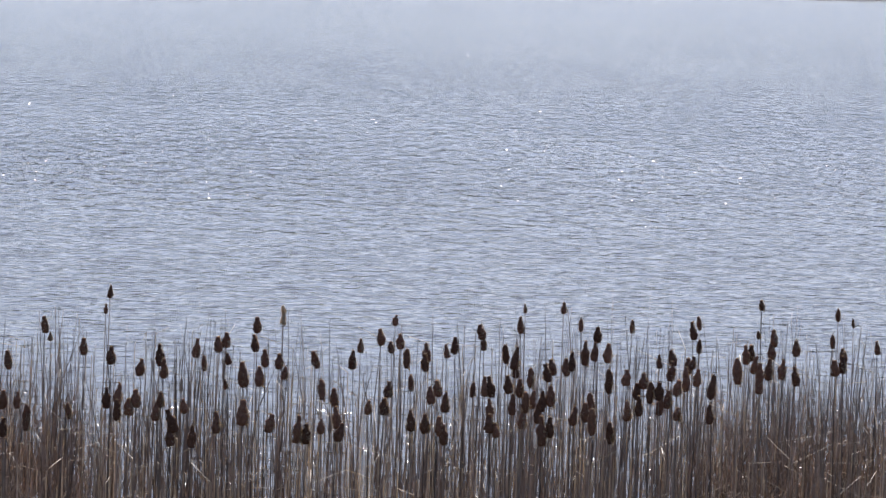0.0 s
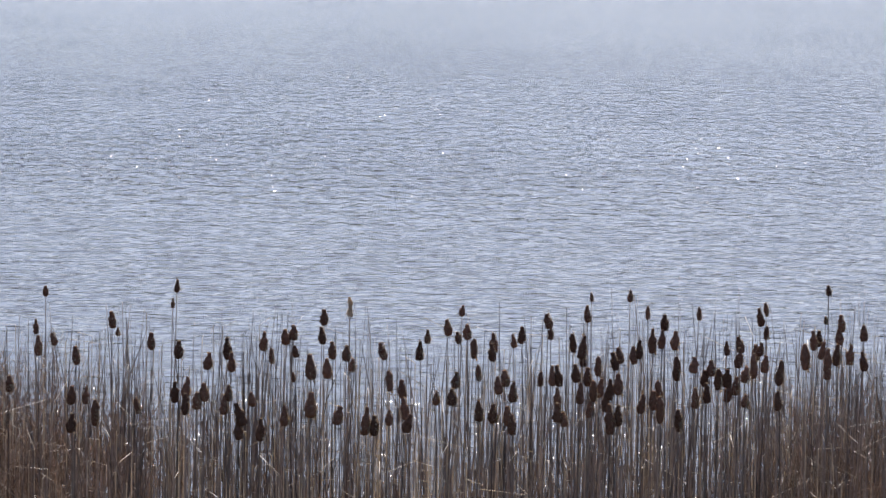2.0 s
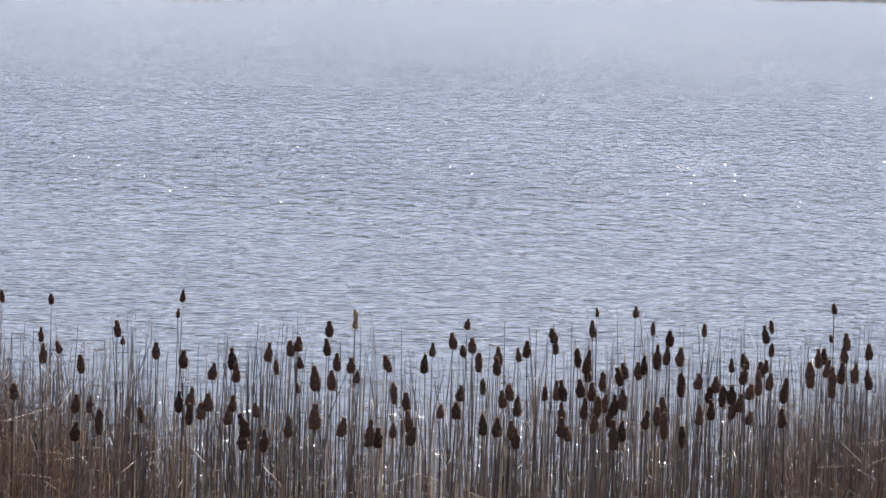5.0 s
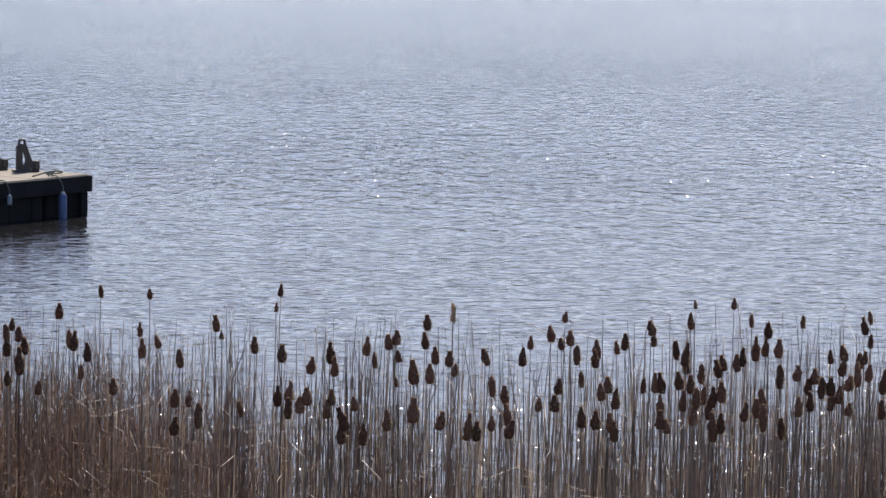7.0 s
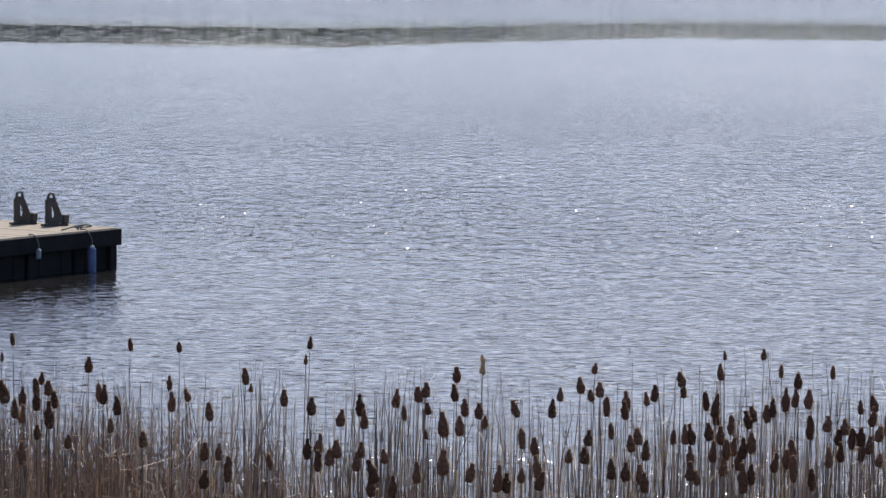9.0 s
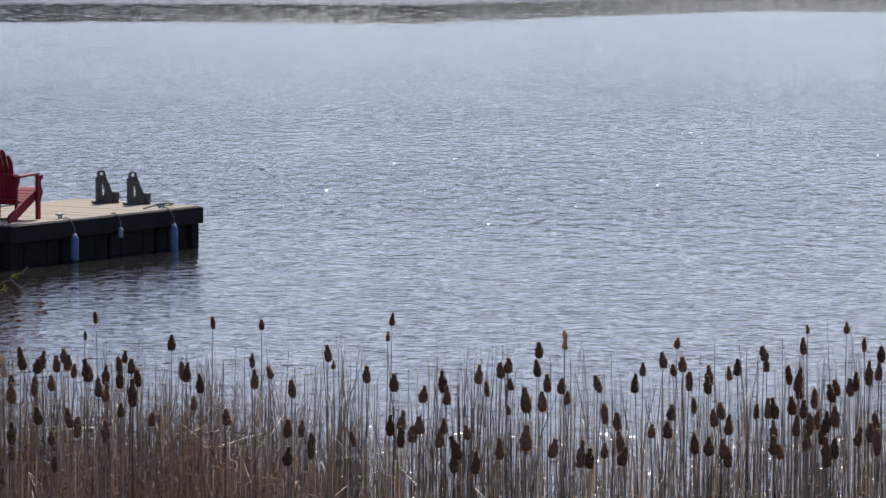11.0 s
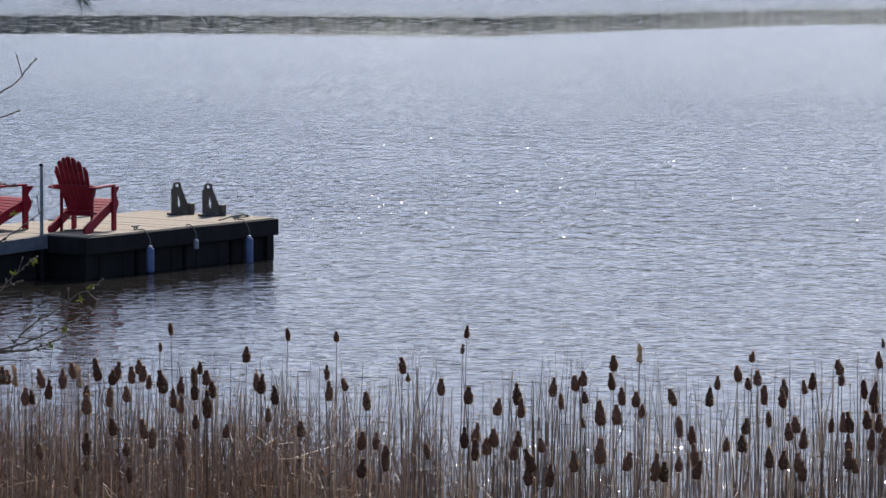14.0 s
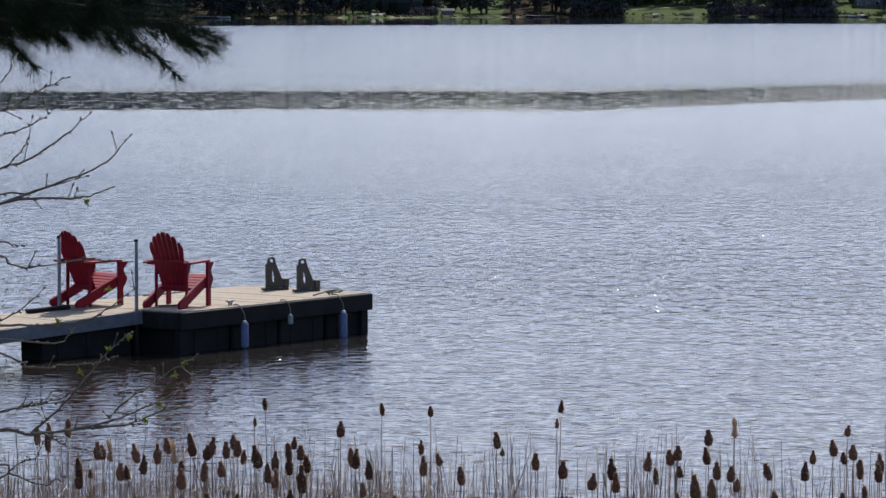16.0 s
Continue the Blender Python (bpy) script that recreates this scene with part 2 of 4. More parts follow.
BARE_BRUSH = thin("bare_brush", (0.11, 0.085, 0.095), (0.20, 0.16, 0.165), 0.5, 0.4, 0.8, 0.9)
FAR_BARK = grained("far_bark", (0.03, 0.026, 0.022), (0.07, 0.06, 0.05), 0.6, rough=0.9, relief=0.02)
SAND = grained("shore_sand", (0.22, 0.17, 0.12), (0.36, 0.28, 0.20), 0.5, rough=0.9, relief=0.02)
SIDING = grained("house_siding", (0.13, 0.13, 0.15), (0.20, 0.20, 0.22), 0.5, (1, 1, 8), 0.7, 0.01)
SHINGLE = grained("roof_shingle", (0.06, 0.06, 0.065), (0.13, 0.13, 0.13), 2.0, rough=0.9, relief=0.01)
PANE = Mat("window_glass").set((0.02, 0.025, 0.03), 0.08)
WHITE = grained("white_gelcoat", (0.68, 0.68, 0.68), (0.82, 0.82, 0.80), 2.0, rough=0.35, relief=0.001)


# ---- mesh helpers ----
def link_mesh(name, bm, material, parent=None, label="", smooth=False):
    me = bpy.data.meshes.new(name)
    bm.to_mesh(me)
    bm.free()
    me.materials.append(material)
    if smooth:
        me.polygons.foreach_set("use_smooth", [True] * len(me.polygons))
    return hang(name, me, parent, label)


def hang(name, me, parent=None, label="", m=None):
    ob = new(name, me)
    if parent is not None:
        ob.parent = parent
    if m is not None:
        ob.matrix_basis = m
    if label:
        ob["label"] = label
    return ob


def part(name, bm, material, parent, label="", smooth=False):
    return link_mesh(name, bm, material, parent, label, smooth)


def thing(name, label, category, m=None, group="", kind=""):
    ob = new(name)
    ob.empty_display_size = 0.1
    if m is not None:
        ob.matrix_basis = m
    return tagged(ob, label, category, group, kind)


def box(bm, size, at=(0, 0, 0), turn=None, bevel=0.0):
    r = bmesh.ops.create_cube(bm, size=1.0)["verts"]
    m = Matrix.Translation(at) @ (turn or Matrix()) @ Matrix.Diagonal((*size, 1))
    bmesh.ops.transform(bm, matrix=m, verts=r)
    if bevel:
        edges = list({e for v in r for e in v.link_edges})
        bmesh.ops.bevel(bm, geom=edges, offset=bevel, segments=2, affect="EDGES", profile=0.5)
    return bm


def one_box(size, at=(0, 0, 0), turn=None, bevel=0.0):
    return box(bmesh.new(), size, at, turn, bevel)


def outline_solid(points, thickness, bevel=0.0, holes=()):
    """A flat outline in x and z, given thickness along y; holes are outlines too."""
    bm = bmesh.new()
    loops = []
    for ring in (points, *holes):
        vs = [bm.verts.new((x, -thickness / 2, z)) for x, z in ring]
        loops += [bm.edges.new((vs[i], vs[(i + 1) % len(vs)])) for i in range(len(vs))]
    bmesh.ops.triangle_fill(bm, use_beauty=True, use_dissolve=False, edges=loops)
    out = bmesh.ops.extrude_face_region(bm, geom=list(bm.faces))["geom"]
    bmesh.ops.translate(bm, vec=(0, thickness, 0), verts=[v for v in out if isinstance(v, bmesh.types.BMVert)])
    bmesh.ops.recalc_face_normals(bm, faces=bm.faces)
    if bevel:
        sharp = [e for e in bm.edges if len(e.link_faces) == 2 and e.calc_face_angle(0) > 0.9]
        bmesh.ops.bevel(bm, geom=sharp, offset=bevel, segments=1, affect="EDGES")
    return bm


class Soup:
    """Vertices and faces gathered fast, for one mesh of many small pieces."""

    def __init__(self):
        self.v, self.f = [], []

    def tube(self, pts, radii, sides=4, cap=True):
        base = len(self.v)
        n = len(pts)
        for i, p in enumerate(pts):
            a, b = Vector(pts[max(i - 1, 0)]), Vector(pts[min(i + 1, n - 1)])
            d = (b - a).normalized()
            s = d.cross(Vector((0.31, 0.17, 0.94)) if abs(d.z) < 0.8 else Vector((0.9, 0.4, 0.1))).normalized()
            u = s.cross(d)
            for j in range(sides):
                q = 2 * math.pi * j / sides
                w = Vector(p) + (s * math.cos(q) + u * math.sin(q)) * radii[i]
                self.v.append((w.x, w.y, w.z))
        for i in range(n - 1):
            for j in range(sides):
                k = (j + 1) % sides
                self.f.append((base + i * sides + j, base + i * sides + k, base + (i + 1) * sides + k, base + (i + 1) * sides + j))
        if cap:
            self.f.append(tuple(base + (n - 1) * sides + j for j in range(sides)))
            self.f.append(tuple(base + j for j in reversed(range(sides))))

    def blade(self, a, b, side, width):
        """A thin three-edged needle or blade from a to b."""
        base = len(self.v)
        up = side.cross(b - a).normalized() * width * 0.5
        for p in (a - side * width * 0.5, a + side * width * 0.5, a + up, b):
            self.v.append((p.x, p.y, p.z))
        self.f += [(base, base + 1, base + 3), (base + 1, base + 2, base + 3), (base + 2, base, base + 3)]

    def blob(self, c, r, rng, flat=1.0):
        """A small uneven clump of eight faces."""
        base = len(self.v)
        for d in ((1, 0, 0), (-1, 0, 0), (0, 1, 0), (0, -1, 0), (0, 0, 1), (0, 0, -1)):
            q = r * rng.uniform(0.6, 1.25)
            self.v.append((c[0] + d[0] * q, c[1] + d[1] * q, c[2] + d[2] * q * flat))
        for i, j, k in ((0, 2, 4), (2, 1, 4), (1, 3, 4), (3, 0, 4), (2, 0, 5), (1, 2, 5), (3, 1, 5), (0, 3, 5)):
            self.f.append((base + i, base + j, base + k))

    def mesh(self, name, material, smooth=False):
        me = bpy.data.meshes.new(name)
        me.from_pydata(self.v, [], self.f)
        me.materials.append(material)
        if smooth:
            me.polygons.foreach_set("use_smooth", [True] * len(me.polygons))
        return me

    def put(self, name, material, parent=None, label="", smooth=False):
        return hang(name, self.mesh(name, material, smooth), parent, label)


def bowed(points, steps=5):
    """A smooth line through a few points."""
    p = [Vector(q) for q in points]
    p = [p[0] * 2 - p[1], *p, p[-1] * 2 - p[-2]]
    out = []
    for i in range(1, len(p) - 2):
        for s in range(steps):
            t = s / steps
            out.append(0.5 * (2 * p[i] + (p[i + 1] - p[i - 1]) * t + (2 * p[i - 1] - 5 * p[i] + 4 * p[i + 1] - p[i + 2]) * t * t
                              + (3 * p[i] - p[i - 1] - 3 * p[i + 1] + p[i + 2]) * t ** 3))
    return out + [p[-2]]


# ---- ground and lake ----
FAR = 1250.0


def shore_line(x):
    return FAR + 18 * math.sin(x * 0.013 + 1.0) + 7 * math.sin(x * 0.05) + max(-260.0, min(0.0, x + 20) * 1.0)


def ground_height(x, y):
    edge = 14.5 + 0.6 * math.sin(x * 0.6)
    if y < edge:
        return min(2.7, 0.02 + (edge - y) * 0.30)
    if y < 60:
        return -min(1.2, 0.06 + (y - edge) * 0.02 + max(0.0, y - 24) * 0.1)
    d = y - shore_line(x)
    if d < 0:
        return -min(1.2, -d * 0.05 + 0.02)
    swell = 1.0 + 0.35 * math.sin(x * 0.021) + 0.2 * math.sin(x * 0.07 + 2)
    return min(0.5, d * 0.15) + min(d, 90) * 0.055 * swell + min(70.0, max(0.0, d - 60) * 0.085) + 4.0 * noise.noise((x * 0.01, y * 0.01, 0)) * min(1, d / 150)


def build_ground():
    ys = [-600, -200, -60, -20, -5, 0, 4, 8, 11, 12.5, 13.5, 14.2, 14.8, 15.5, 17, 20, 24, 28, 34, 60, 300, 800, 1150, 1200]
    ys[-2:] = [900, 960] + [980 + 7 * i for i in range(33)]
    ys += [1215 + 3 * i for i in range(30)] + [1310 + 10 * i for i in range(20)] + [1540, 1600, 1800, 2200, 3000, 4200]
    xs = [-4000, -2200, -1200, -800, -600] + [-480 + 10 * i for i in range(38)]
    xs += [-100 + 4 * i for i in range(76)] + [210 + 10 * i for i in range(28)] + [600, 800, 1200, 2200, 4000]
    xs += [-8 + i for i in range(17)]
    xs = sorted(set(xs))
    bm = bmesh.new()
    rows = [[bm.verts.new((x, y, ground_height(x, y))) for x in xs] for y in ys]
    for a, b in zip(rows, rows[1:]):
        for i in range(len(xs) - 1):
            f = bm.faces.new((a[i], a[i + 1], b[i + 1], b[i]))
            f.smooth = True
    g = link_mesh("ground", bm, SOIL)
    g.data.materials.append(LAWN)
    g.data.materials.append(FOREST_FLOOR)
    for f in g.data.polygons:
        x = f.center.x
        inland = f.center.y - shore_line(x)
        if inland > 1.0 and (13 < x < 66 or 84 < x < 125 or -82 < x < -26):
            f.material_index = 1
        elif inland > -1.0:
            f.material_index = 2
    return tagged(g, "grassy bank and lake bed rising to far lawns", "ground", kind="structure")


build_ground()
bm = bmesh.new()
cols = [bm.verts.new((x, y, 0)) for x, y in ((-4000, 11), (4000, 11), (4000, 1400), (-4000, 1400))]
bm.faces.new(cols)
tagged(link_mesh("water", bm, WATER), "rippled blue-grey lake water glittering in sunlight", "water", kind="structure")


# ---- the floating dock ----
A = Vector((-2.876, 49.104, 0))
U = Vector((0.560, 0.828, 0)).normalized()
V = Vector((-U.y, U.x, 0))
DECK, LONG, WIDE = 0.54, 3.89, 2.12
# local axes of the dock: x along U from the landward end, y along V from the near side
DOCK = Matrix(((U.x, V.x, 0, A.x - U.x * LONG), (U.y, V.y, 0, A.y - U.y * LONG), (0, 0, 1, 0), (0, 0, 0, 1)))


def deck_boards(parent, length, wide, top, material, across=0.14):
    n = int(length / across)
    step = length / n
    meshes = []
    for k in range(4):
        bm = one_box((step - 0.003, wide + 0.02 * (k % 2), 0.032), bevel=0.004)
        me = bpy.data.meshes.new("plank")
        bm.to_mesh(me)
        bm.free()
        me.materials.append(material)
        meshes.append(me)
    rng = random.Random(5)
    for i in range(n):
        hang("plank", meshes[rng.randrange(4)], parent, m=pose((i + 0.5) * step, wide / 2, top - 0.016 + rng.uniform(-0.0025, 0.0025)))


def float_drum(parent, x0, x1, y0, y1, top, name="float_drum"):
    """A ribbed black float that sits in the water."""
    bm = one_box((x1 - x0, y1 - y0, top + 0.28), ((x0 + x1) / 2, (y0 + y1) / 2, (top - 0.28) / 2), bevel=0.03)
    drum = part(name, bm, BLACK, parent, "black plastic float")
    n = max(2, int((x1 - x0) / 0.4))
    for i in range(n):
        part("rib", one_box((0.05, y1 - y0 + 0.024, top + 0.2), (x0 + (i + 0.5) * (x1 - x0) / n, (y0 + y1) / 2, (top - 0.24) / 2), bevel=0.012), BLACK, drum)
    return drum


def build_dock():
    d = thing("floating_dock", "black-sided floating dock with sunlit tan plank deck", "dock", DOCK)
    deck_boards(d, LONG, WIDE, DECK, DECK_WOOD)
    for y in (-0.02, WIDE + 0.02):
        part("side_beam", one_box((LONG + 0.08, 0.045, 0.22), (LONG / 2, y, DECK - 0.125), bevel=0.012), BEAM, d, "black side beam")
    for x in (-0.02, LONG + 0.02):
        part("end_beam", one_box((0.045, WIDE - 0.005, 0.22), (x, WIDE / 2, DECK - 0.125), bevel=0.012), BEAM, d, "black end beam")
    for x in (0.05, LONG - 0.10):
        for y in (0.0, WIDE):
            part("corner_post", one_box((0.14, 0.10, 0.62), (x, y + (0.04 if y == 0 else -0.04), 0.09), bevel=0.01), BLACK, d)
    for x0 in (0.10, 1.08, 2.06, 3.04):
        float_drum(d, x0, x0 + 0.92, 0.05, WIDE - 0.05, DECK - 0.23)
    return d


build_dock()

# the gangway leaves the dock's landward end and dips a little on its float
G = Vector((0.68, 0.734, 0)).normalized()
GP = Vector((-G.y, G.x, 0))
GANG_WIDE = 1.3
E0 = A - U * LONG + V * 0.62 - G * 0.05 + GP * GANG_WIDE
WALK = pose(E0.x, E0.y, DECK - 0.004, 0, 2.7, math.degrees(math.atan2(-G.y, -G.x)))


def build_gangway():
    g = thing("gangway", "plank gangway with grey-blue fascia on a dark float", "gangway", WALK)
    length, wide = 5.6, GANG_WIDE
    deck_boards(g, length, wide, 0.0, DECK_WOOD)
    for y in (-0.022, wide + 0.022):
        part("fascia", one_box((length, 0.04, 0.17), (length / 2, y, -0.09), bevel=0.005), DECK_EDGE, g, "grey-blue painted fascia board")
    for x0 in (0.12, 3.7):
        bm = one_box((1.46, 0.42, 0.66), (x0 + 0.73, wide - 0.26, -0.51), bevel=0.03)
        drum = part("float_drum", bm, BLACK, g, "black plastic float")
        for k in range(3):
            part("rib", one_box((0.05, 0.46, 0.6), (x0 + 0.25 + k * 0.47, wide - 0.26, -0.5), bevel=0.012), BLACK, drum)
    return g


build_gangway()


def mooring_pole(at, high, label):
    p = thing("mooring_pole", label, "pole", pose(at.x, at.y, 0), group="poles at the dock joint")
    s = Soup()
    s.tube([(0, 0, -1.15), (0, 0, 0.5), (0.004, 0, high)], [0.024, 0.024, 0.024], 12)
    s.put("pipe", METAL, p, "grey steel pipe", True)
    # black tube added round the pipe, painting its shaded length below the deck
    s = Soup()
    s.tube([(0, 0, -0.4), (0, 0, DECK - 0.01)], [0.032, 0.032], 12)
    s.put("sleeve", BLACK, p, "lower pipe below the deck, blackened for shade", True)
    s = Soup()
    s.tube([(0, 0, high - 0.02), (0, 0, high + 0.008)], [0.028, 0.026], 12)
    s.put("cap", BLACK, p)


mooring_pole(A - U * (LONG + 0.12) + V * 0.63, 1.43, "grey steel mooring pole at the dock joint")
mooring_pole(Vector((-6.686, 46.56, 0)), 1.446, "grey steel mooring pole through the gangway deck behind a chair")


# ---- chairs on the dock ----
def chair_side(points, thickness, x, bevel=0.004):
    """An outline in y and z, turned into a board whose face looks along x."""
    bm = outline_solid(points, thickness, bevel)
    bmesh.ops.transform(bm, matrix=pose(x, 0, 0, 0, 0, 90), verts=bm.verts)
    return bm


def build_chair(label, m):
    """A slatted deck chair that faces its own +y, on its feet at z 0."""
    c = thing("adirondack_chair", label, "chair", m, group="chairs on the dock")
    back = pose(0, -0.085, 0.20, 25)
    for x in (-0.255, 0.255):
        # long rails from the seat's front to the deck behind, with a rounded heel
        rail = [(0.31, 0.235), (0.355, 0.29), (0.325, 0.365), (0.23, 0.375), (-0.02, 0.285), (-0.28, 0.165), (-0.40, 0.115), (-0.47, 0.085), (-0.495, 0.04), (-0.47, 0.0), (-0.34, 0.0), (-0.05, 0.13), (0.19, 0.235)]
        part("rail", chair_side(rail, 0.036, x), RED, c, "red side rail reaching the deck")
    for x in (-0.292, 0.292):
        leg = [(0.185, 0.0), (0.27, 0.0), (0.27, 0.22), (0.285, 0.26), (0.325, 0.31), (0.33, 0.36), (0.295, 0.405), (0.275, 0.44), (0.285, 0.475), (0.325, 0.515), (0.355, 0.56), (0.185, 0.56)]
        part("front_leg", chair_side(leg, 0.036, x), RED, c)
        brace = [(-0.135, 0.56), (-0.135, 0.50), (-0.185, 0.43), (-0.195, 0.40), (-0.20, 0.0), (-0.236, 0.0), (-0.236, 0.56)]
        part("rear_post", chair_side(brace, 0.030, x * 0.76), RED, c)
    for sgn in (-1, 1):
        arm = [(0.23, -0.26), (0.305, -0.26), (0.32, 0.0), (0.345, 0.20), (0.35, 0.32), (0.325, 0.37), (0.265, 0.37), (0.24, 0.33), (0.235, 0.0)]
        bm = outline_solid([(sgn * x, y) for x, y in arm], 0.026, 0.004)
        bmesh.ops.transform(bm, matrix=pose(0, 0, 0.575, -90) @ Matrix.Diagonal((1, 1, -1, 1)), verts=bm.verts)
        bmesh.ops.recalc_face_normals(bm, faces=bm.faces)
        part("armrest", bm, RED, c, "red flat armrest")
    for i in range(6):
        y = 0.29 - i * 0.073
        z = 0.385 - max(0, i - 0.4) * 0.030
        part("seat_slat", one_box((0.54, 0.0722, 0.022), (0, y, z), pose(0, 0, 0, 21 if i else 8), 0.005), RED, c)
    # seven back slats fan out upwards, with clear gaps between
    tops = (0.71, 0.795, 0.84, 0.862, 0.84, 0.795, 0.71)
    for i, top in enumerate(tops):
        k = i - 3
        low, mid, high = k * 0.052, k * 0.066, k * 0.071
        hl, hm, hh = 0.0228, 0.0280, 0.0300
        lean = 0.012 * (abs(k) == 1) + 0.022 * (abs(k) == 2) + 0.055 * (abs(k) == 3)
        za, zb = (top - lean, top) if k < 0 else (top, top - lean) if k > 0 else (top - 0.006, top - 0.006)
        pts = [(low - hl, 0.0), (low + hl, 0.0), (mid + hm, 0.5), (high + hh, zb - 0.018), (high + hh - 0.016, zb), (high, max(za, zb) + 0.004), (high - hh + 0.016, za), (high - hh, za - 0.018), (mid - hm, 0.5)]
        bm = outline_solid(pts, 0.022, 0.003)
        bmesh.ops.transform(bm, matrix=back, verts=bm.verts)
        part("back_slat", bm, RED, c)
    for up, wide, off in ((0.43, 0.60, -0.032), (0.06, 0.36, -0.032)):
        bm = one_box((wide, 0.034, 0.06), (0, off, up), bevel=0.008)
        bmesh.ops.transform(bm, matrix=back, verts=bm.verts)
        part("back_batten", bm, RED, c)
    return c


def on_dock(x, y, turn, z=DECK):
    return DOCK @ pose(x, y, z, 0, 0, turn)


build_chair("red slatted wooden chair seen from behind, on the dock", pose(-5.165, 46.785, DECK, 0, 0, -23))
build_chair("red slatted wooden chair beside the gangway, turned sideways", pose(-6.316, 46.93, DECK, 0, 0, -42))


bumper = thing("dock_bumper", "low black rubber bumper strip beside the gangway deck", "bumper", pose(-6.80, 46.35, DECK - 0.037, 0, -2.0, 38))
part("strip", one_box((0.62, 0.09, 0.055), (0, 0, 0.0275), bevel=0.015), BLACK, bumper)


# ---- folding steps and small gear on the dock ----
def build_bracket(m):
    b = thing("dock_bracket", "dark grey tapered bracket with handle hole, on the dock", "bracket", m, group="brackets on the dock end")
    edge = [(0.0, 0.03), (0.0, 0.37), (0.03, 0.385), (0.05, 0.455), (0.09, 0.47), (0.15, 0.47), (0.18, 0.455), (0.21, 0.37), (0.33, 0.16), (0.36, 0.09), (0.36, 0.03)]
    grip = [(0.075, 0.40), (0.075, 0.435), (0.10, 0.447), (0.14, 0.447), (0.158, 0.43), (0.158, 0.40)]
    slot = [(0.13, 0.13), (0.12, 0.20), (0.125, 0.29), (0.15, 0.27), (0.185, 0.20), (0.185, 0.14), (0.16, 0.10)]
    narrow = [[(0.72 * x, z) for x, z in ring] for ring in (edge, grip, slot)]
    part("plate", outline_solid(narrow[0], 0.05, 0.004, narrow[1:]), BRACKET, b)
    part("foot", one_box((0.38, 0.12, 0.032), (0.14, 0, 0.016), bevel=0.006), BRACKET, b)
    part("hinge_block", one_box((0.09, 0.10, 0.13), (0.30, 0, 0.097), bevel=0.02), BRACKET, b)
    for x in (0.0, 0.20):
        s = Soup()
        s.tube([(x, -0.05, 0.03), (x, -0.05, 0.045)], [0.012, 0.012], 6)
        s.put("bolt", METAL, b)


build_bracket(on_dock(LONG - 0.51, 1.36, -30) @ Matrix.Scale(0.95, 4))
build_bracket(on_dock(LONG - 0.45, 0.87, -30) @ Matrix.Scale(0.95, 4))


def build_fender(x, long, radius, low, skin=FENDER, label="pale blue vinyl boat fender hung by rope from dock"):
    f = thing("boat_fender", label, "boat fender", DOCK @ pose(x, -0.06 - radius, 0), group="fenders along the dock")
    s = Soup()
    prof = [(0.0, 0.25), (0.02, 0.55), (0.06, 0.9), (0.12, 1.0), (0.88, 1.0), (0.94, 0.88), (0.98, 0.55), (1.0, 0.3)]
    s.tube([(0, 0, low + long * a) for a, _ in prof], [radius * r for _, r in prof], 14)
    s.put("body", skin, f, "smooth vinyl body", True)
    s = Soup()
    s.tube([(0, 0, low + long * 0.965), (0, 0, low + long * 1.03), (0, 0, low + long * 1.06)], [radius * 0.62, radius * 0.5, radius * 0.3], 12)
    s.put("cap", CAP, f, "white eyelet cap", True)
    s = Soup()
    s.tube(bowed([(0, 0, low + long), (0.004, 0.01, (low + long + DECK) / 2), (-0.01, radius + 0.04, DECK + 0.012), (-0.02, radius + 0.12, DECK + 0.012)]), [0.008] * 16, 6)
    s.put("rope", ROPE, f, "grey-green rope", True)


build_fender(LONG - 2.76, 0.34, 0.052, 0.0)
build_fender(LONG - 1.80, 0.13, 0.035, 0.24, WEATHERED, "small dirty white fender hung by rope from dock")
build_fender(LONG - 0.70, 0.36, 0.054, -0.03)


def build_cleat(m, label):
    c = thing("dock_cleat", label, "cleat", m, group="cleats on the dock")
    for x in (-0.03, 0.03):
        s = Soup()
        s.tube([(x, 0, -0.002), (x, 0, 0.045)], [0.014, 0.011], 8)
        s.put("stem", METAL, c, smooth=True)
    s = Soup()
    s.tube([(-0.11, 0, 0.058), (-0.05, 0, 0.05), (0.05, 0, 0.05), (0.11, 0, 0.058)], [0.007, 0.014, 0.014, 0.007], 8)
    s.put("horn", METAL, c, smooth=True)


build_cleat(on_dock(LONG - 2.72, 0.16, 10), "small grey metal cleat near the deck edge")
build_cleat(on_dock(LONG - 0.62, 0.16, -5), "small grey metal cleat with rope coiled round it")
build_cleat(on_dock(LONG - 1.2, WIDE - 0.15, 0), "small grey metal cleat on the far deck edge")


def rope_on_deck(points, label):
    s = Soup()
    line = bowed(points, 6)
    s.tube(line, [0.011] * len(line), 6)
    ob = s.put("mooring_rope", ROPE, smooth=True)
    ob.matrix_basis = DOCK
    tagged(ob, label, "rope")


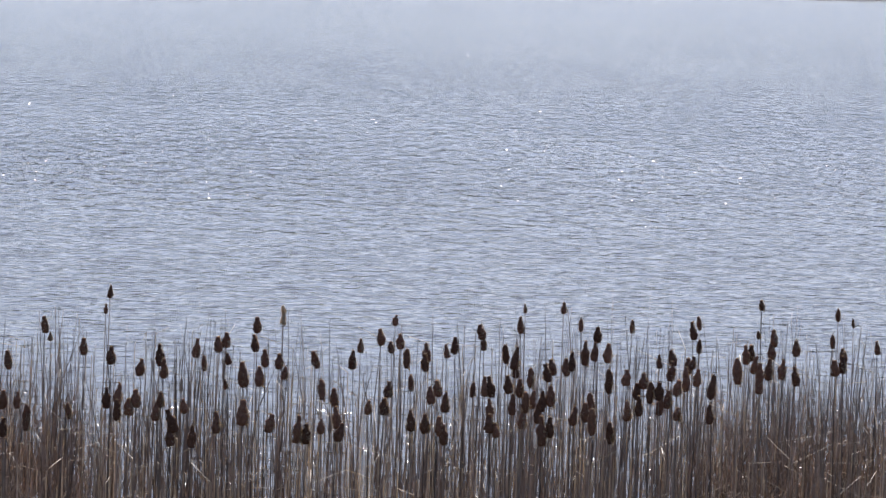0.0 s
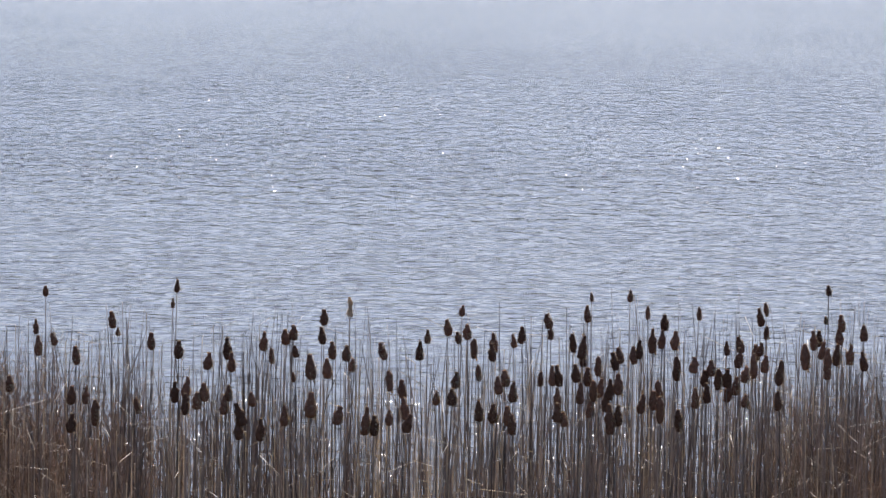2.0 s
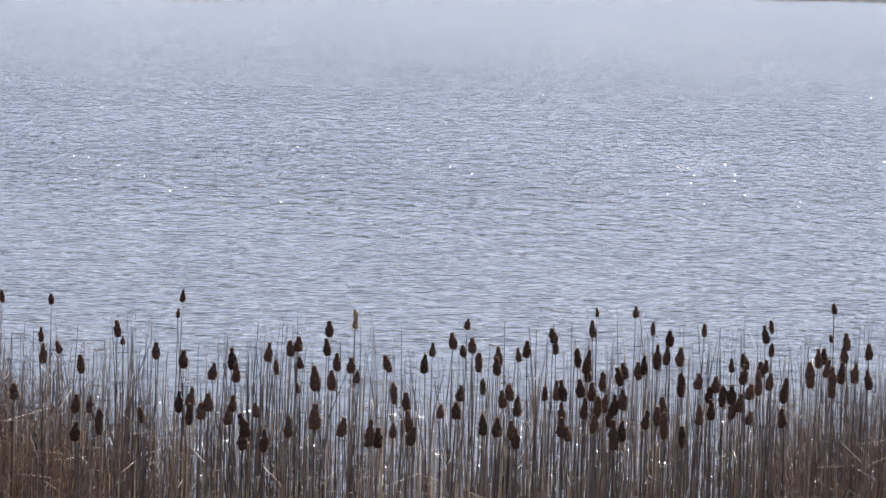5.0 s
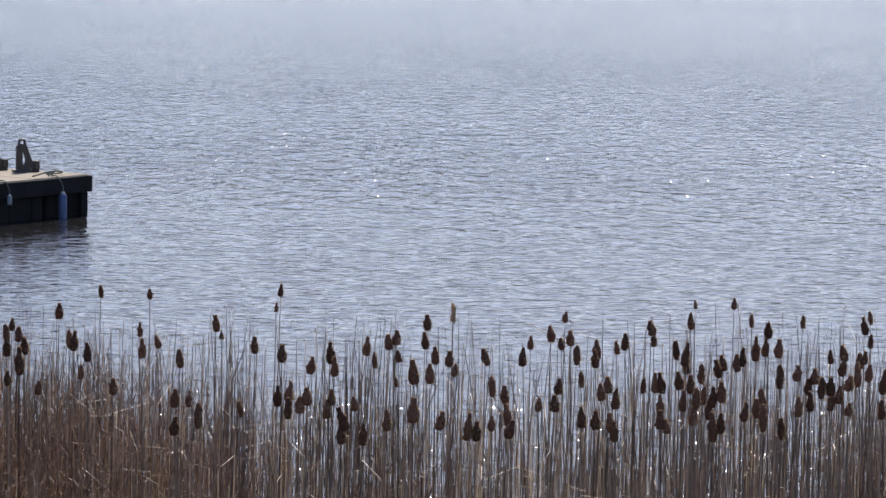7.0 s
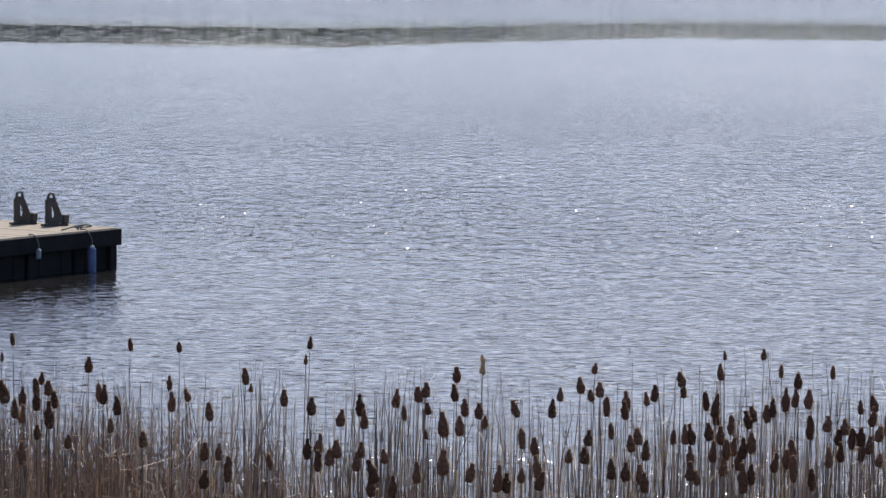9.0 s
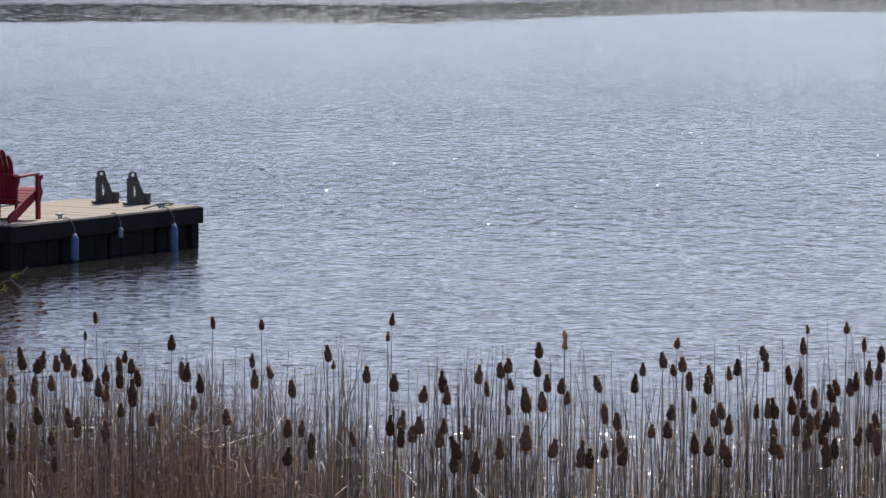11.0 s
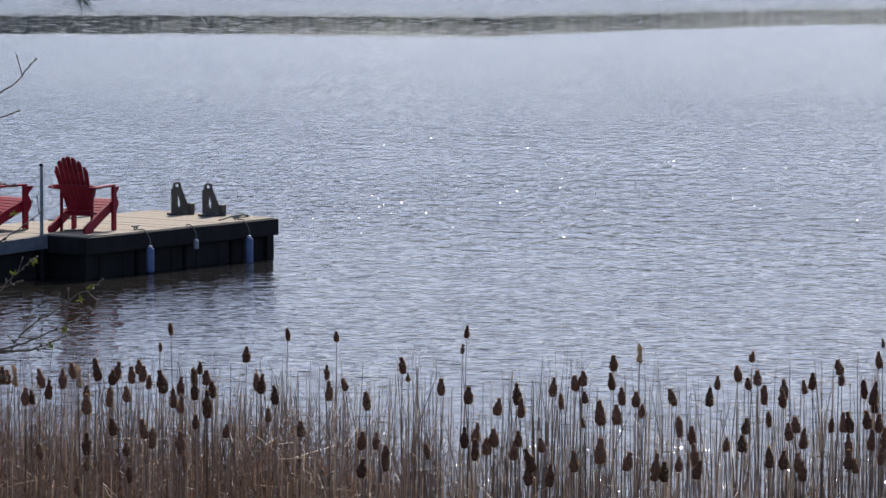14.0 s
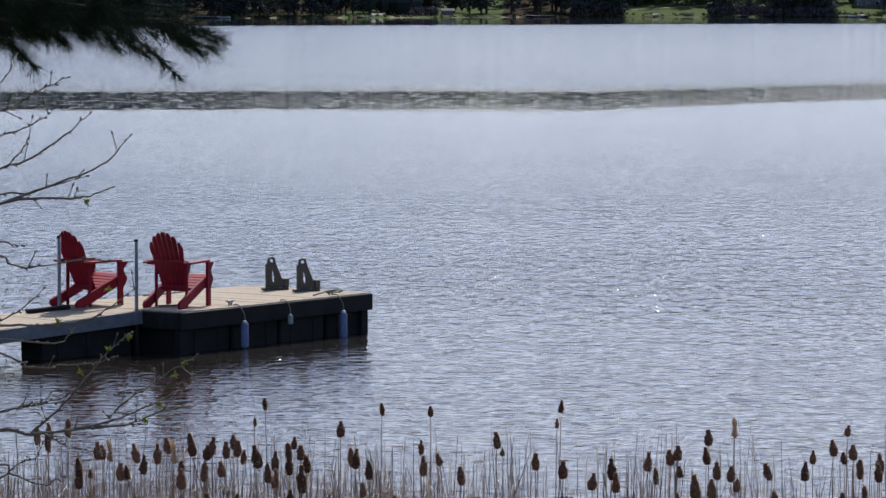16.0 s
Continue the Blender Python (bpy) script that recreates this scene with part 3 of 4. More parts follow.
rope_on_deck([(LONG - 1.2, WIDE - 0.14, DECK + 0.05), (LONG - 1.45, WIDE - 0.10, DECK + 0.012), (LONG - 1.9, WIDE - 0.16, DECK + 0.011), (LONG - 2.3, WIDE - 0.12, DECK + 0.011)], "dark rope lying slack along the deck edge")
rope_on_deck([(LONG - 0.95, 0.20, DECK + 0.011), (LONG - 0.62, 0.15, DECK + 0.06), (LONG - 0.42, 0.12, DECK + 0.05), (LONG - 0.25, 0.30, DECK + 0.011), (LONG - 0.5, 0.32, DECK + 0.011)], "dark rope looped round a deck cleat")
rope_on_deck([(0.45, 0.75, DECK + 0.011), (0.65, 0.62, DECK + 0.013), (0.95, 0.7, DECK + 0.011), (1.1, 0.95, DECK + 0.011)], "dark rope on the deck under the chair")


# ---- far shore ----
def far_tree_mesh(rng, kind):
    """Trunk with limbs and a crown of many clumps; returns two meshes."""
    high = rng.uniform(16, 27)
    t, c = Soup(), Soup()
    lean = rng.uniform(-0.4, 0.4)
    t.tube([(0, 0, -0.6), (lean * 0.3, 0, high * 0.4), (lean, 0, high * 0.93)], [0.34, 0.24, 0.05], 7)
    low = 0.10 if kind == "conifer" else 0.26
    for i in range(26 if kind == "conifer" else 18):
        z = high * (low + (0.97 - low) * (i + rng.random()) / 26 * (1 if kind == "conifer" else 26 / 18))
        z = min(z, high * 0.97)
        q = rng.uniform(0, 6.28)
        span = (high - z) * 0.26 + 0.5 if kind == "conifer" else 4.6 * math.sin(math.pi * min(0.97, max(0.12, (z / high - 0.15) / 0.85))) + 0.6
        span *= rng.uniform(0.7, 1.15)
        end = (lean * z / high + math.cos(q) * span, math.sin(q) * span, z + (-0.12 if kind == "conifer" else 0.45) * span)
        t.tube([(lean * z / high, 0, z), end], [0.09, 0.02], 4)
        for k in range(8):
            f = (k + 0.6) / 8
            r = (0.35 + 0.55 * rng.random()) * (1.25 - 0.5 * f)
            c.blob((lean * z / high * (1 - f) + end[0] * f + rng.uniform(-0.8, 0.8), end[1] * f + rng.uniform(-0.8, 0.8), z + (end[2] - z) * f + rng.uniform(-0.6, 0.5)), r, rng, 0.7)
    return t.mesh("trunk", FAR_BARK), c.mesh("crown", HAZED_LEAF if kind == "conifer" else FAR_SPRING)


def on_shore(x, inland):
    y = shore_line(x) + inland
    return y, ground_height(x, y)


def build_far_trees():
    rng = random.Random(11)
    kinds = [("conifer", far_tree_mesh(rng, "conifer")) for _ in range(5)] + [("leafy", far_tree_mesh(rng, "leafy")) for _ in range(4)]
    # thick woods in the west, lawns with single trees in the east
    stretches = [(-240, -84, 2, 9, 80), (-240, -84, 8, 40, 34), (-82, -50, 26, 60, 26), (-42, -30, 16, 34, 7), (-26, -6, 14, 40, 16), (-5, 14, 2, 9, 14),
                 (-5, 14, 8, 40, 14), (16, 64, 46, 80, 26), (44, 64, 6, 20, 6), (65, 86, 2, 9, 18), (65, 86, 8, 40, 22), (100, 200, 4, 40, 32)]
    for x0, x1, d0, d1 in [s[:4] for s in stretches for _ in range(s[4])]:
        x, inland = rng.uniform(x0, x1), rng.uniform(d0, d1)
        conifer = rng.random() < (0.85 if x < -42 else 0.55)
        kind, (tm, cm) = kinds[rng.randrange(5) if conifer else 5 + rng.randrange(4)]
        y, z = on_shore(x, inland)
        tree = thing("tree", "tall dark evergreen on the far shore" if conifer else "tall tree in fresh spring leaf on the far shore", "tree",
                     pose(x, y, z, 0, 0, rng.uniform(0, 360)) @ Matrix.Scale(rng.uniform(0.8, 1.2), 4), group="trees on the far shore")
        hang("trunk", tm, tree)
        hang("crown", cm, tree)
    # the closed woods on the hill behind
    s = Soup()
    for i in range(7000):
        x = rng.uniform(-900, 900)
        d = rng.uniform(24 if x < -42 or x > 130 else 50, 400)
        y, z = on_shore(x, d)
        top = rng.uniform(12, 26)
        for k in range(4):
            f = k / 3
            s.blob((x + rng.uniform(-1, 1), y, z + top * (0.3 + 0.62 * f)), (4.2 - 3.0 * f) * rng.uniform(0.7, 1.2), rng, 1.3)
    tagged(s.put("far_woods", HAZED_LEAF), "dark mixed woods on the far hill", "woods", kind="stuff")
    # low brush along the water
    s = Soup()
    for i in range(2600):
        x = rng.uniform(-340, 340)
        if (-80 < x < -6 or 14 < x < 64) and rng.random() < 0.75 or rng.random() < 0.2:
            continue
        y, z = on_shore(x, rng.uniform(0.5, 9))
        s.blob((x, y, z + 0.2), rng.uniform(0.25, 0.9), rng, 0.8)
    tagged(s.put("shore_brush", FAR_SPRING), "low green brush along the far shore", "brush", kind="stuff")
    # bare thickets above the shore
    s = Soup()
    for x0, x1, d0, d1, n in ((43, 64, 3, 12, 620), (-58, -49, 6, 12, 150), (60, 86, 1, 5, 420), (-5, 14, 2, 6, 160), (-300, -84, 3, 8, 200)):
        for i in range(n):
            x = rng.uniform(x0, x1)
            y, z = on_shore(x, rng.uniform(d0, d1))
            s.blob((x, y, z + rng.uniform(0.2, 2.4)), rng.uniform(0.3, 0.8), rng, 1.2)
    tagged(s.put("bare_thicket", BARE_BRUSH), "bare purplish thickets above the far shore", "brush", kind="stuff")


build_far_trees()


def build_house(x, inland, size, label, turn=0.0):
    w, d, h = size
    y, z = on_shore(x, inland)
    house = thing("house", label, "house", pose(x, y, z - 0.4, 0, 0, turn), group="houses on the far shore")
    part("wall", one_box((w, d, h + 0.4), (0, 0, (h + 0.4) / 2)), SIDING, house)
    bm = bmesh.new()
    e, r = 0.6, w * 0.22
    top = h + 0.4
    a = [bm.verts.new(p) for p in ((-w / 2 - e, -d / 2 - e, top), (w / 2 + e, -d / 2 - e, top), (w / 2 + e, d / 2 + e, top), (-w / 2 - e, d / 2 + e, top), (-w / 2 - e, 0, top + r), (w / 2 + e, 0, top + r))]
    for q in ((0, 1, 5, 4), (2, 3, 4, 5), (1, 2, 5), (3, 0, 4), (3, 2, 1, 0)):
        bm.faces.new([a[i] for i in q])
    part("roof", bm, SHINGLE, house)
    n = int(w / 2.6)
    for level in range(int(h / 2.6)):
        for i in range(n):
            p = (-w / 2 + (i + 0.5) * w / n, -d / 2 - 0.03, 1.9 + level * 2.7)
            win = part("window", one_box((1.3, 0.12, 1.4), p), CAP if w > 10 else SIDING, house, "pale window frame")
            part("pane", one_box((1.1, 0.06, 1.2), (p[0], p[1] - 0.06, p[2])), PANE, win)


build_house(104, 40, (18, 9, 4.0), "slate-blue house with dark roof behind a far lawn")
build_house(-46, 16, (3.6, 3.2, 1.5), "low grey cottage among trees on the far shore", 12)


def build_jetty(x, long, wide):
    y = shore_line(x)
    j = thing("jetty", "small pale wooden jetty on the far shore", "jetty", pose(x, y - long / 2 + 1.5, 0), group="jetties on the far shore")
    n = 8
    for i in range(n):
        part("deck_board", one_box((wide, long / n - 0.03, 0.08), (0, -long / 2 + (i + 0.5) * long / n, 0.62)), CAP, j)
    for sx in (-1, 1):
        for fy in (-0.45, 0.0, 0.4):
            s = Soup()
            s.tube([(sx * wide * 0.45, fy * long, -1.1), (sx * wide * 0.45, fy * long, 0.95)], [0.09, 0.09], 8)
            s.put("pile", FAR_BARK, j)


for x, long, wide in ((-118, 5, 8), (-15, 5, 10), (54, 5, 5), (91, 6, 10), (-72, 4, 4)):
    build_jetty(x, long, wide)


def build_boat(x, off, turn, label, material):
    y = shore_line(x) + off
    z = max(0.0, ground_height(x, y))
    b = thing("rowing_boat", label, "boat", pose(x, y, z + 0.02, 0, 0, turn), group="boats on the far shore")
    bm = bmesh.new()
    rings = []
    for i in range(9):
        f = i / 8 * 2 - 1
        half = 0.75 * (1 - abs(f) ** 2.6) + 0.04
        rings.append([bm.verts.new((f * 2.3, s * half * k, zz)) for s, k, zz in ((-1, 1, 0.62 + 0.2 * f * f), (-1, 0.7, 0.1), (1, 0.7, 0.1), (1, 1, 0.62 + 0.2 * f * f))])
    for a, c in zip(rings, rings[1:]):
        for i in range(3):
            bm.faces.new((a[i], a[i + 1], c[i + 1], c[i]))
    bmesh.ops.solidify(bm, geom=bm.faces[:], thickness=0.05)
    part("hull", bm, material, b)
    for f in (-0.8, 0.7):
        part("thwart", one_box((0.3, 1.15, 0.05), (f, 0, 0.5)), FAR_BARK, b)


build_boat(25, 2.5, 62, "white rowing boat drawn up on the far shore", WHITE)
build_boat(-68, 12, 8, "white rowing boat on a far grassy bank", WHITE)
build_boat(-113, -1.5, 15, "white rowing boat moored by the far shore", WHITE)
build_boat(36, 3.0, 160, "dark rowing boat on the far shore", DECK_EDGE)
build_boat(1, 3.0, 20, "dark rowing boat under trees on the far shore", DECK_EDGE)
build_boat(92, -3.5, 5, "white rowing boat beside a far jetty", WHITE)
build_boat(95, 1.0, 70, "white rowing boat drawn up beside a far jetty", WHITE)


def build_footpath():
    s = Soup()
    for i in range(31):
        f = i / 30
        x = 17 + 40 * f
        for side in (0, 1):
            y, z = on_shore(x, 24 + 30 * f ** 0.7 + 2.4 * side)
            s.v.append((x, y, z + 0.12))
            s.v.append((x, y, z - 0.1))
    for i in range(30):
        a = i * 4
        s.f += [(a, a + 4, a + 6, a + 2), (a, a + 1, a + 5, a + 4), (a + 2, a + 6, a + 7, a + 3)]
    tagged(s.put("footpath", SAND), "pale gravel path across a far lawn", "path", kind="structure")


build_footpath()


# ---- the reed bed ----
BED_NEAR, BED_FAR = 16.2, 23.8


def half_width(y):
    return 0.178 * y + 0.8


def stem_line(rng, x, y, high, lean, foot=-0.15):
    dx, dy = rng.gauss(0, lean), rng.gauss(0, lean)
    bow = rng.gauss(0, lean * 0.5)
    return [(x, y, foot), (x + dx * 0.25 + bow, y + dy * 0.3, high * 0.4), (x + dx * 0.6 + bow, y + dy * 0.6, high * 0.75), (x + dx, y + dy, high)]


def gap(x, y):
    """Share of growth left where open water shows through the bed."""
    return 1.0 - 0.6 * math.exp(-((x / y - 0.052) / 0.020) ** 2)


def reed_density(x, y):
    return 0.5 + 0.9 * max(0.0, min(1.0, (x / y - 0.115) / 0.03)) + 0.5 * max(0.0, min(1.0, (-0.06 - x / y) / 0.03)) + 0.9 * noise.noise((x * 0.9, y * 0.5, 3.3)) + 0.5 * noise.noise((x * 2.7, y * 0.9, 7.0))


def build_reeds():
    rng = random.Random(21)
    s = Soup()
    count = single = 0
    while count < 6100:
        y0 = rng.uniform(BED_NEAR, BED_FAR)
        x0 = rng.uniform(-1, 1) * half_width(y0)
        if rng.random() > (0.35 + reed_density(x0, y0)) * gap(x0, y0):
            continue
        tall = rng.random() ** 1.1
        for k in range(rng.choice((1, 1, 2, 3, 5, 7))):
            count += 1
            x, y = x0 + rng.gauss(0, 0.02), y0 + rng.gauss(0, 0.03)
            # the crowd thins out upwards
            high = 1.08 + (0.74 if x0 / y0 > 0.12 else 0.62) * min(1.0, max(0.0, tall + rng.gauss(0, 0.16))) + (0.32 * rng.random() if rng.random() < 0.07 else 0)
            r = 0.0015 + 0.0034 * rng.random() ** 1.5
            line = stem_line(rng, x, y, high, 0.05)
            if high > 1.56 and single < 290:
                single += 1
                lone = Soup()
                lone.tube([(a - x, b - y, c) for a, b, c in line], [r, r, r * 0.85, r * 0.35], 5, False)
                reed = lone.put("reed", REED)
                reed.matrix_basis = pose(x, y, 0)
                tagged(reed, "tall dry reed stem standing above the bed", "reed", group="reeds standing clear of the bed")
                continue
            s.tube(line, [r, r, r * 0.85, r * 0.35], 3, False)
    tagged(s.put("reed_stems", REED), "dense dry grey-brown reed stems standing in shallow water", "reeds", kind="stuff")
    # flat dead leaves, some kinked over
    s = Soup()
    for i in range(850):
        y = rng.uniform(BED_NEAR, BED_FAR)
        x = rng.uniform(-1, 1) * half_width(y)
        high = rng.uniform(0.9, 1.75)
        q = rng.uniform(0, 6.28)
        w = rng.uniform(0.003, 0.0075)
        if rng.random() < 0.25:
            k = high * rng.uniform(0.5, 0.9)
            reach = rng.uniform(0.15, 0.5)
            pts = [(x, y, -0.1), (x + 0.02, y, k), (x + math.cos(q) * reach, y + math.sin(q) * reach, k + rng.uniform(-0.35, 0.12))]
            s.tube(pts, [w * 0.7, w * 0.7, w * 0.3], 3, False)
        else:
            s.tube(stem_line(rng, x, y, high, 0.10), [w * 0.8, w, w * 0.7, w * 0.15], 3, False)
    tagged(s.put("dead_leaves", REED), "dead brown cattail leaves among the stems", "reed leaves", kind="stuff")
    # pale broken stalks lying across
    s = Soup()
    single = 0
    for i in range(2300):
        y = rng.uniform(17.5, BED_FAR - 0.6)
        x = rng.uniform(-1, 1) * half_width(y)
        z = rng.uniform(0.95, 1.66)
        q = rng.uniform(0, 6.28)
        span = 0.02 + 0.30 * rng.random() ** 3
        rise = rng.uniform(-0.5, 0.5) * span
        dx, dy = math.cos(q) * span, math.sin(q) * span
        if span > 0.10 and single < 290:
            single += 1
            lone = Soup()
            lone.tube([(0, 0, -0.05), (0.01, 0, z * 0.6), (0.015, 0.01, z), (dx, dy, z + rise)], [0.0014, 0.0016, 0.0022, 0.0015], 5, False)
            stalk = lone.put("broken_stalk", STRAW)
            stalk.matrix_basis = pose(x, y, 0)
            tagged(stalk, "pale straw stalk snapped and bent over among reeds", "reed", group="snapped stalks in the bed")
            continue
        s.tube([(x, y, -0.05), (x + 0.01, y, z * 0.6), (x + 0.015, y + 0.01, z), (x + dx, y + dy, z + rise)], [0.0012, 0.0014, 0.0019, 0.0014], 4, False)
    tagged(s.put("broken_stalks", STRAW), "pale broken straw stalks bent across the reeds", "straw", kind="stuff")
    # rusty weeds in two thick patches
    s = Soup()
    count = 0
    while count < 9400:
        y = rng.uniform(17.6, 22.9)
        x = rng.uniform(-1, 1) * half_width(y)
        a = x / y
        thick = max(0.0, min(1.0, (0.005 - a) / 0.05)) + max(0.0, min(1.0, (a - 0.145) / 0.03)) + 0.14
        if rng.random() > thick * gap(x, y) * (0.7 + 0.6 * noise.noise((x * 1.3, y, 1.0))):
            continue
        count += 1
        high = rng.uniform(0.80, 1.42) + (0.27 if a < -0.035 else 0.16) * min(1.0, thick - 0.09)
        r = rng.uniform(0.0012, 0.0026)
        line = stem_line(rng, x, y, high, 0.20)
        s.tube(line, [r, r, r * 0.8, r * 0.4], 3, False)
        top, mid = Vector(line[3]), Vector(line[2])
        for k in range(6):
            p = mid.lerp(top, k / 5 - 0.3)
            d = Vector((rng.gauss(0, 1), rng.gauss(0, 1), rng.uniform(-0.5, 1.2))).normalized() * rng.uniform(0.03, 0.16)
            s.blade(p, p + d, Vector((rng.gauss(0, 1), rng.gauss(0, 1), 0.1)).normalized(), 0.0035)
    tagged(s.put("rusty_weeds", WEED), "fine rusty-brown dead weeds tangled among reeds", "weeds", kind="stuff")


build_reeds()


PROFILES = {
    "bell": ((0.0, 0.58), (0.05, 0.86), (0.18, 1.08), (0.38, 1.12), (0.58, 0.97), (0.72, 0.74), (0.79, 0.54), (0.95, 0.55), (1.0, 0.40)),
    "waisted": ((0.0, 0.60), (0.07, 0.95), (0.24, 1.12), (0.45, 0.90), (0.60, 0.86), (0.70, 0.60), (0.86, 0.52), (1.0, 0.28)),
    "bottle": ((0.0, 0.62), (0.07, 0.92), (0.38, 1.08), (0.60, 1.02), (0.70, 0.52), (0.91, 0.50), (1.0, 0.32)),
    "plain": ((0.0, 0.42), (0.10, 0.84), (0.38, 1.02), (0.68, 0.92), (0.87, 0.66), (1.0, 0.32)),
    "torn": ((0.0, 0.55), (0.08, 1.15), (0.26, 0.92), (0.42, 0.60), (0.52, 0.62), (0.72, 0.96), (0.86, 0.90), (1.0, 0.35)),
}


def head_profile(f, form):
    """Radius along a seed head from its foot (0) to its top (1)."""
    for (a, ra), (b, rb) in zip(PROFILES[form], PROFILES[form][1:]):
        if f <= b:
            return ra + (rb - ra) * (f - a) / (b - a)
    return PROFILES[form][-1][1]


def head_mesh(rng, length, radius, form, material, bend=0.0):
    """A lumpy seed head, often wider and torn towards its foot."""
    bm = bmesh.new()
    rings, sides = 15, 10
    grid = []
    shift = rng.uniform(0, 50)
    for i in range(rings):
        f = i / (rings - 1)
        r = radius * head_profile(f, form)
        row = []
        for j in range(sides):
            q = 2 * math.pi * j / sides
            lump = 1 + 0.42 * noise.noise((math.cos(q) * 1.2 + shift, math.sin(q) * 1.2, f * 4.5)) + 0.3 * noise.noise((math.cos(q) * 4 + shift, math.sin(q) * 4, f * 14))
            sway = bend * (math.sin(f * 5.0 + 0.6) if form != "torn" else 0.9 * math.sin(f * 5.2 - 0.9) + 2.4 * max(0.0, 0.22 - f) * 5)
            row.append(bm.verts.new((math.cos(q) * r * lump + sway, math.sin(q) * r * lump, (f - 0.5) * length)))
        grid.append(row)
    for a, b in zip(grid, grid[1:]):
        for j in range(sides):
            f = bm.faces.new((a[j], a[(j + 1) % sides], b[(j + 1) % sides], b[j]))
            f.smooth = True
    bm.faces.new(grid[-1])
    bm.faces.new(list(reversed(grid[0])))
    me = bpy.data.meshes.new("head")
    bm.to_mesh(me)
    bm.free()
    me.materials.append(material)
    return me


def fuzz_mesh(rng, length, radius, form, material):
    """A short nap of seed hairs all round a head."""
    s = Soup()
    for i in range(280):
        q, f = rng.uniform(0, 6.283), 0.99 - rng.random() ** 0.75
        r = radius * head_profile(f, form) * 0.97
        a = Vector((math.cos(q) * r, math.sin(q) * r, (f - 0.5) * length))
        d = Vector((math.cos(q), math.sin(q), rng.uniform(-0.6, 1.0))).normalized() * rng.uniform(0.0025, 0.0090) * (0.55 if f > 0.72 else 1.0)
        s.blade(a, a + d, Vector((-math.sin(q), math.cos(q), 0)), 0.0013)
    return s.mesh("fuzz", material)


def down_rim_mesh(rng, length, radius, much, form):
    """Pale down, thickest on the burst lower half; short pale hairs paint the sunlit rim."""
    s = Soup()
    for i in range(int(3 + 8 * much)):
        q = rng.gauss(0.4, 0.6)
        z = rng.triangular(-0.62, 0.2, -0.4) * length
        r = radius * rng.uniform(0.75, 1.1)
        s.blob((math.cos(q) * r, math.sin(q) * r, z), rng.uniform(0.003, 0.007), rng, 1.3)
    # kept to the right and far side, where the bright edge is painted
    for i in range(int(380 + 240 * much)):
        q, f = rng.gauss(0.75, 0.9), rng.triangular(-0.02, 1.0, 0.3)
        burst = rng.random() < 0.22 * much and f < 0.5
        r = radius * head_profile(max(0.0, f), form) * 0.97
        a = Vector((math.cos(q) * r, math.sin(q) * r, (f - 0.5) * length))
        d = Vector((math.cos(q), math.sin(q), rng.uniform(-1.0, 0.6))).normalized() * (rng.uniform(0.010, 0.024) if burst else rng.uniform(0.0025, 0.0055))
        s.blade(a, a + d, Vector((-math.sin(q), math.cos(q), 0)), 0.0024 if burst else 0.0038)
    # a pale tip stands for the sunlit top of the head
    for i in range(50):
        q = rng.uniform(0, 6.283)
        a = Vector((math.cos(q), math.sin(q), 0)) * radius * 0.4 * rng.random() + Vector((0, 0, length * 0.495))
        s.blade(a, a + Vector((math.cos(q) * 0.5, math.sin(q) * 0.5, 1.0)) * rng.uniform(0.002, 0.005), Vector((-math.sin(q), math.cos(q), 0)), 0.003)
    return s.mesh("down", FLUFF_AND_RIM)


KINDS = {"tiny": (0.050, 0.0095, 0.1), "small": (0.074, 0.0146, 0.3), "full": (0.096, 0.0190, 0.5),
         "long": (0.120, 0.0200, 0.5), "stout": (0.128, 0.0235, 1.0), "fluffy": (0.118, 0.0140, 1.0)}
head_rng = random.Random(8)
FORMS = ("bell", "bell", "plain", "waisted", "bell", "bottle")
HEADS = {}
for key, (long, wide, much) in KINDS.items():
    HEADS[key] = []
    for form, q, w in zip(FORMS, (0.95, 1.0, 1.08, 1.05, 0.88, 1.12), (1.05, 0.98, 0.95, 1.0, 1.08, 1.0)):
        torn = key == "fluffy"
        HEADS[key].append((head_mesh(head_rng, long * q, wide * w, "torn" if torn else form, FLUFF_AND_RIM if torn else SPIKE, 0.006 if torn else head_rng.uniform(-0.002, 0.003)),
                           fuzz_mesh(head_rng, long * q, wide * w, "torn" if torn else form, FLUFF_AND_RIM if torn else FUZZ), down_rim_mesh(head_rng, long * q, wide * w, much, "torn" if torn else form)))
LABELS = {"tiny": "slender dry cattail with a tiny brown head", "small": "dry cattail with a small brown head among reeds",
          "full": "dry cattail with a brown seed head in the reed bed", "long": "dry cattail with a long brown seed head",
          "stout": "dry cattail with a thick bursting seed head", "fluffy": "dry cattail with a pale fluffy torn head"}


